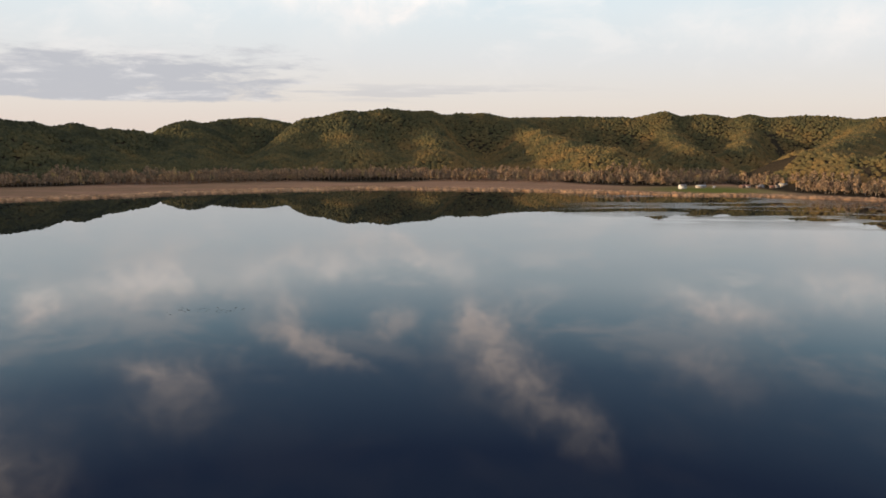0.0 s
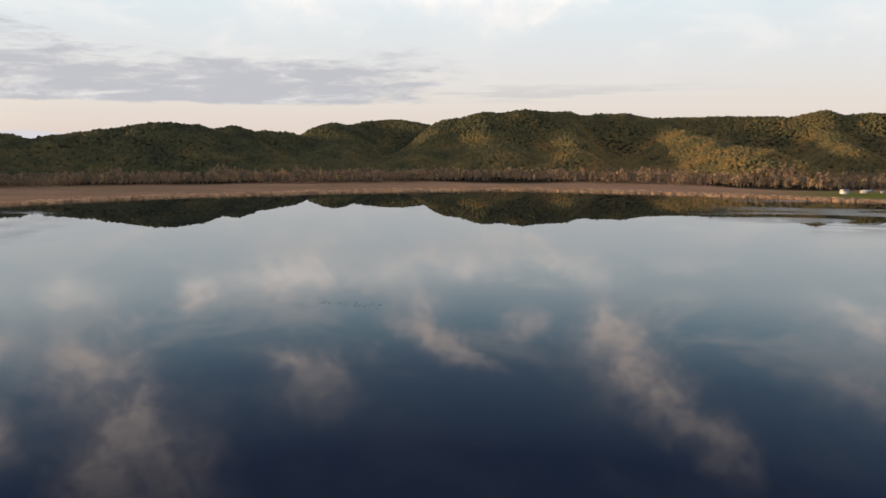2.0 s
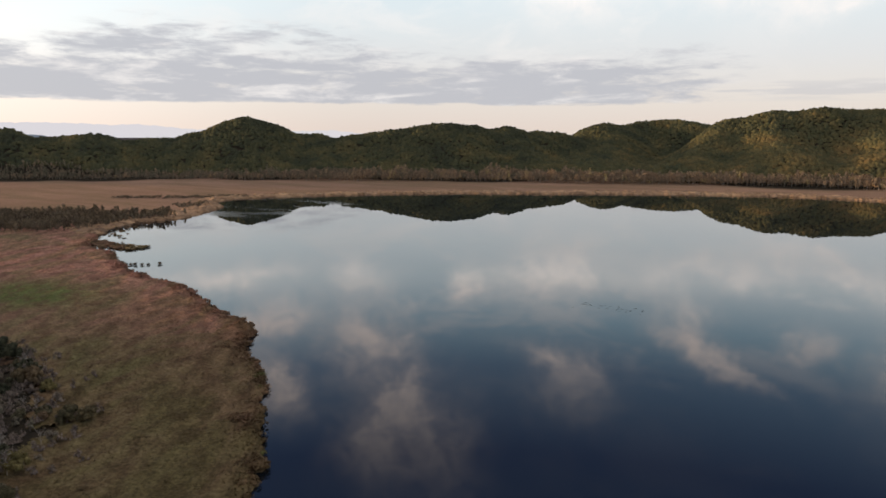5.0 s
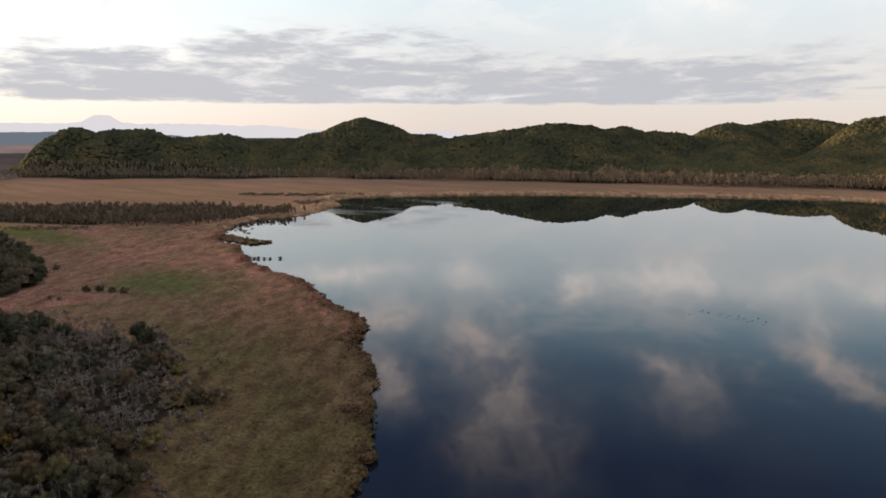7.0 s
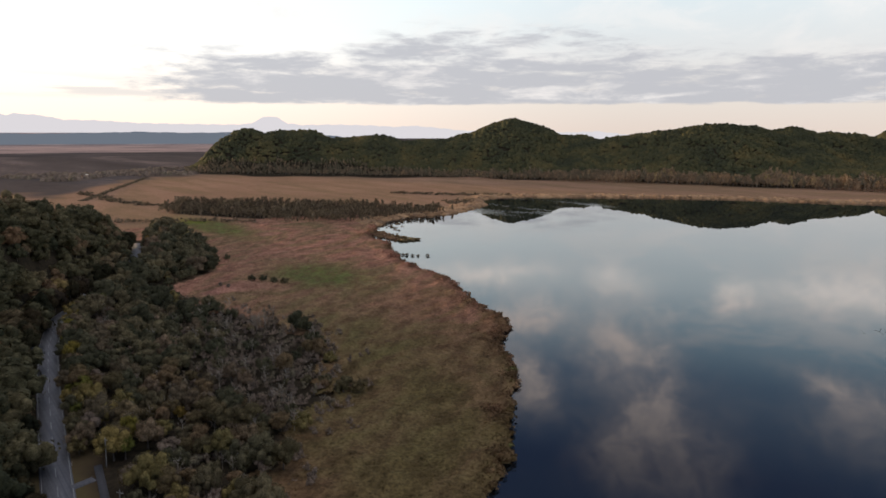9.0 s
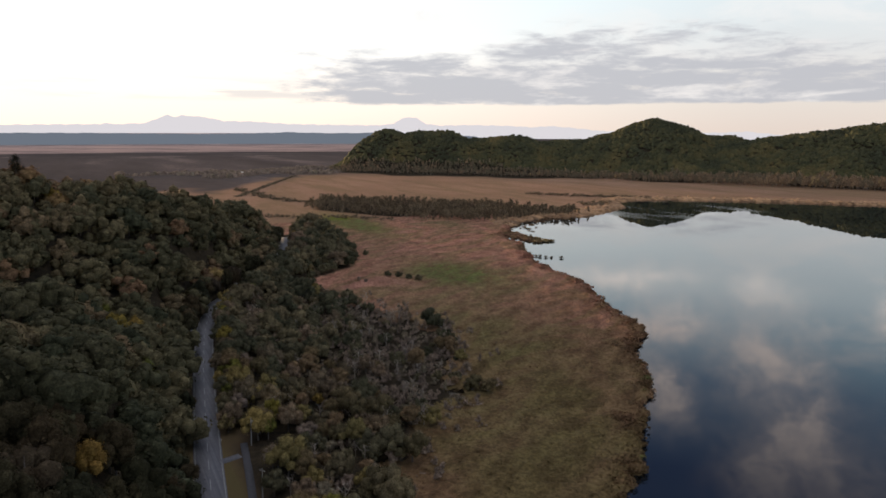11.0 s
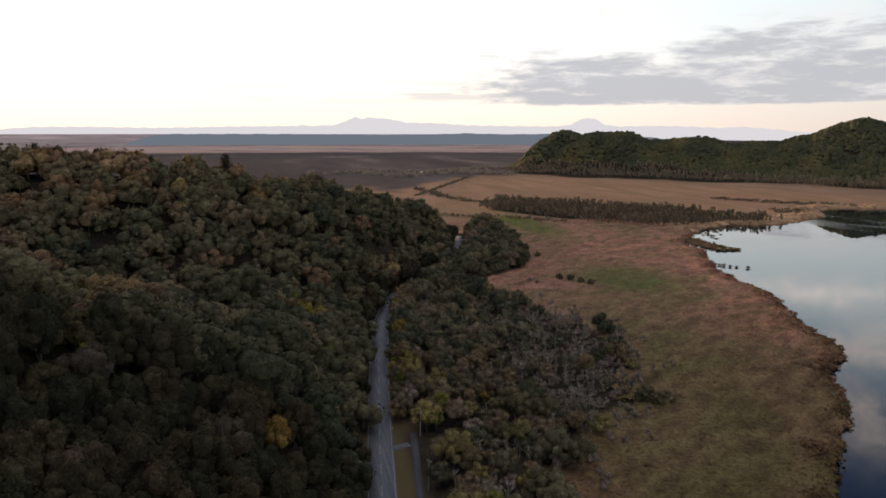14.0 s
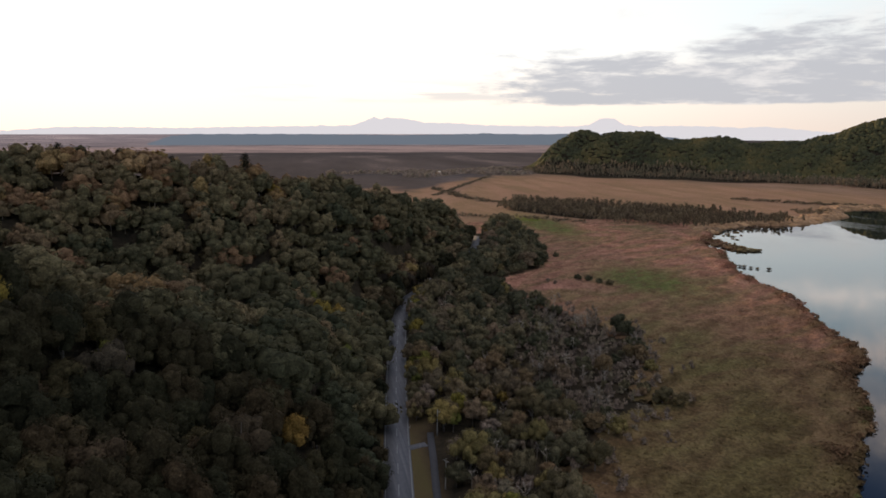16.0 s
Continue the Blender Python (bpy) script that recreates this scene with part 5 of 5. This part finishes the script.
def delineator():
    root = new("road_marker_post")
    v, f = limb((0, 0, -0.2), (0, 0, 1.1), 0.05, 0.05, 6)
    part("post", v, f, WHITE_WALL, root)
    part("reflector", *box(-0.06, 0.06, -0.065, 0.065, 0.85, 0.98), RED_ROOF, root)
    return tagged(root, "white marker post at the road's edge", "marker post", "marker posts along the road")


MARK = delineator()
for k in range(9):
    i = 48 + 8 * k
    c = ROAD_LINE[i] + ROAD_SIDE[i] * (4.1 if k % 2 else -4.1)
    m = pose(c[0], c[1], 2.85, 0, 0, 10 * k)
    if k == 0:
        MARK.matrix_basis = m
    else:
        copy_thing(MARK, m)


# ---- buildings ----
def house(label, x, y, turn, w, d, h, rise, wall_mat, roof_mat, storeys=1, sink=0.4, base=None, chimney=False):
    """A gabled house with its ridge along w; windows and a door on the long sides."""
    root = new("house")
    hw, hd = w / 2, d / 2
    v = [(-hw, -hd, -sink), (hw, -hd, -sink), (hw, hd, -sink), (-hw, hd, -sink), (-hw, -hd, h), (hw, -hd, h), (hw, hd, h), (-hw, hd, h), (-hw, 0, h + rise), (hw, 0, h + rise)]
    f = [(0, 1, 5, 4), (2, 3, 7, 6), (1, 2, 6, 5), (3, 0, 4, 7), (5, 6, 9, 9), (7, 4, 8, 8)]
    part("wall", v, split_tris(np.array(f)), wall_mat, root)
    o, t = 0.5, 0.18
    for s in (-1, 1):
        e = h - rise * o / hd
        v = [(-hw - o, s * (hd + o), e + .02), (hw + o, s * (hd + o), e + .02), (hw + o, 0, h + rise + .02), (-hw - o, 0, h + rise + .02)]
        v += [(a, b, c + t) for a, b, c in v]
        part("roof", v, BOX_FACES, roof_mat, root)
    count = max(2, int(w / 3.2))
    for s in (-1, 1):
        for st in range(storeys):
            zb = 0.9 + st * 2.7
            for k in range(count):
                cx = -hw + (k + 0.5) * w / count
                if s < 0 and st == 0 and k == count // 2:
                    part("door", *box(cx - 0.5, cx + 0.5, s * hd - 0.04, s * hd + 0.04, 0, 2.0), BROWN_WALL, root)
                    continue
                win = part("window", *box(cx - 0.75, cx + 0.75, s * hd - 0.05, s * hd + 0.05, zb, zb + 1.2), DARK_GLASS, root)
                part("sill", *box(cx - 0.85, cx + 0.85, s * hd - 0.1, s * hd + 0.1, zb - 0.12, zb - 0.01), LINE_PAINT, win)
    if chimney:
        part("chimney", *box(hw * 0.4, hw * 0.4 + 0.6, 0.3, 0.9, h, h + rise + 1.0), CONCRETE, root)
    z = float(terrain(np.array([x]), np.array([y]))[0]) if base is None else base
    root.matrix_basis = pose(x, y, z, 0, 0, turn)
    return tagged(root, label, "house")


house("white two-storey house with a grey roof on the lawn", 409, 1219, 18, 11, 8, 5.4, 2.0, WHITE_WALL, GREY_ROOF, 2)
house("long low cream building with a pale metal roof", 450, 1246, 20, 18, 7, 3.0, 1.8, CREAM_WALL, PALE_ROOF)
house("small white shed on the village lawn", 474, 1248, 5, 4, 3, 2.4, 0.8, WHITE_WALL, PALE_ROOF)
for hx, hy, turn, w, d, wall_mat, roof_mat, label in (
        (526, 1255, 30, 9, 7, BROWN_WALL, RED_ROOF, "small brown village house with a rusty roof"),
        (540, 1268, -15, 10, 7, WHITE_WALL, RED_ROOF, "white village house with a rusty roof"),
        (551, 1246, 12, 8, 6, BROWN_WALL, GREY_ROOF, "dark village house with a grey roof"),
        (563, 1264, 40, 10, 7, WHITE_WALL, GREY_ROOF, "white village house with a grey roof"),
        (576, 1250, -8, 9, 6, BROWN_WALL, RED_ROOF, "low brown village house with a rusty roof"),
        (590, 1262, 22, 8, 6, CREAM_WALL, GREY_ROOF, "cream village house with a grey roof"),
        (606, 1274, 15, 13, 8, CREAM_WALL, PALE_ROOF, "cream village house with a pale metal roof")):
    house(label, hx, hy, turn, w, d, 3.0, 1.9, wall_mat, roof_mat, 1, 1.5)
house("white farmhouse with a pale roof on the plain", -1549, 302, 75, 16, 8, 4.5, 2.0, WHITE_WALL, PALE_ROOF, 1)
house("house with a pale blue metal roof among the trees", -306, -26.5, 80, 10, 7, 3.2, 2.0, CREAM_WALL, BLUE_ROOF, 1, 3.0, 27.8)
house("house with a grey-blue roof beside the road", -583, 158, 65, 8, 7, 4.0, 2.2, BROWN_WALL, BLUE_ROOF, 1, 1.0, chimney=True)


def jetty():
    root = new("jetty")
    for k in range(14):
        part("plank", *box(-1.2, 1.2, k * 1.0 - 7, k * 1.0 - 6.1, 0.62, 0.70), WOOD, root)
    for k in range(4):
        for s in (-1, 1):
            v, f = limb((s * 1.1, k * 4.2 - 6.6, -1.4), (s * 1.1, k * 4.2 - 6.6, 1.0), 0.12, 0.12, 6)
            part("post", v, f, WOOD, root)
    root.matrix_basis = pose(482, 1084, 0, 0, 0, -10)
    return tagged(root, "small weathered wooden jetty at the village shore", "jetty")


jetty()

# ---- odd trees, dike and floating specks ----
def lone_trees():
    rng = np.random.RandomState(71)
    bare = new("bare_tree")
    mesh_object("crown", *bare_shape(rng, 6.5, 2.2), PALEBARK, parent=bare)
    tagged(bare, "leafless pale-barked tree in the scrub", "tree", "bare trees in the scrub")
    n = 0
    while n < 85:
        x, y = rng.uniform(-390, -150), rng.uniform(40, 148)
        p = np.array([x]), np.array([y])
        if not inside(*p, SCRUB)[0] or polyline_distance(*p, ROAD)[0] < 16:
            continue
        m, s = pose(x, y, float(terrain(*p)[0]), 0, 0, rng.uniform(0, 360)), rng.uniform(0.7, 1.3)
        ob = bare if n == 0 else copy_thing(bare, m)
        ob.matrix_basis = m
        ob.scale = (s, s, s)
        n += 1
    spots = [(-421, 150), (-413, 152), (-418, 176), (-411, 180), (-424, 171), (-404, 184), (-505, 186), (-287, 152), (-279, 147), (-221, 120.5), (-256, 129), (-251, 133), (-470, 160), (-300, 153)]
    x, y = (np.array(c, float) for c in zip(*spots))
    plant([BUSH_SHAPES[0], BUSH_SHAPES[2]], [0.5, 0.5], x, y, terrain(x, y) - 0.8, rng.uniform(0.4, 0.75, len(x)), rng)
    spots = [(-218, 121), (-214, 125), (-262, 134), (-266, 131), (-199, 88)]
    x, y = (np.array(c, float) for c in zip(*spots))
    plant([BUSH_SHAPES[1]], [1.0], x, y, terrain(x, y) - 0.5, rng.uniform(0.85, 1.15, len(x)), rng)


lone_trees()


def dike():
    """A straight hedged bank across the marsh."""
    rng = np.random.RandomState(73)
    t = rng.uniform(0, 1, 420)
    x, y = -1045 - 430 * t + rng.normal(0, 2.0, 420), 192 + 195 * t + rng.normal(0, 2.0, 420)
    stuff("hedged_dike", "dark hedge along a straight marsh dike", "hedge", THICKET,
          spread_templates(rng, [dome_template(rng) for _ in range(3)], x, y, terrain(x, y) - 0.2, rng.uniform(3, 6, 420), rng.uniform(1.2, 2.6, 420), rng.uniform(0, 0.4, 420)))
    # Small flat dark specks strewn on the water.
    x, y = -144 + 40 * rng.uniform(0, 1, 46), 369 + 4 * rng.normal(0, 1, 46)
    stuff("floating_weed", "thin dark specks floating on the lake", "water weed", DARK_SPECKS,
          spread_templates(rng, [dome_template(rng) for _ in range(3)], x, y, np.full(46, -0.02), rng.uniform(0.5, 1.3, 46), rng.uniform(0.06, 0.14, 46), np.zeros(46)))


dike()
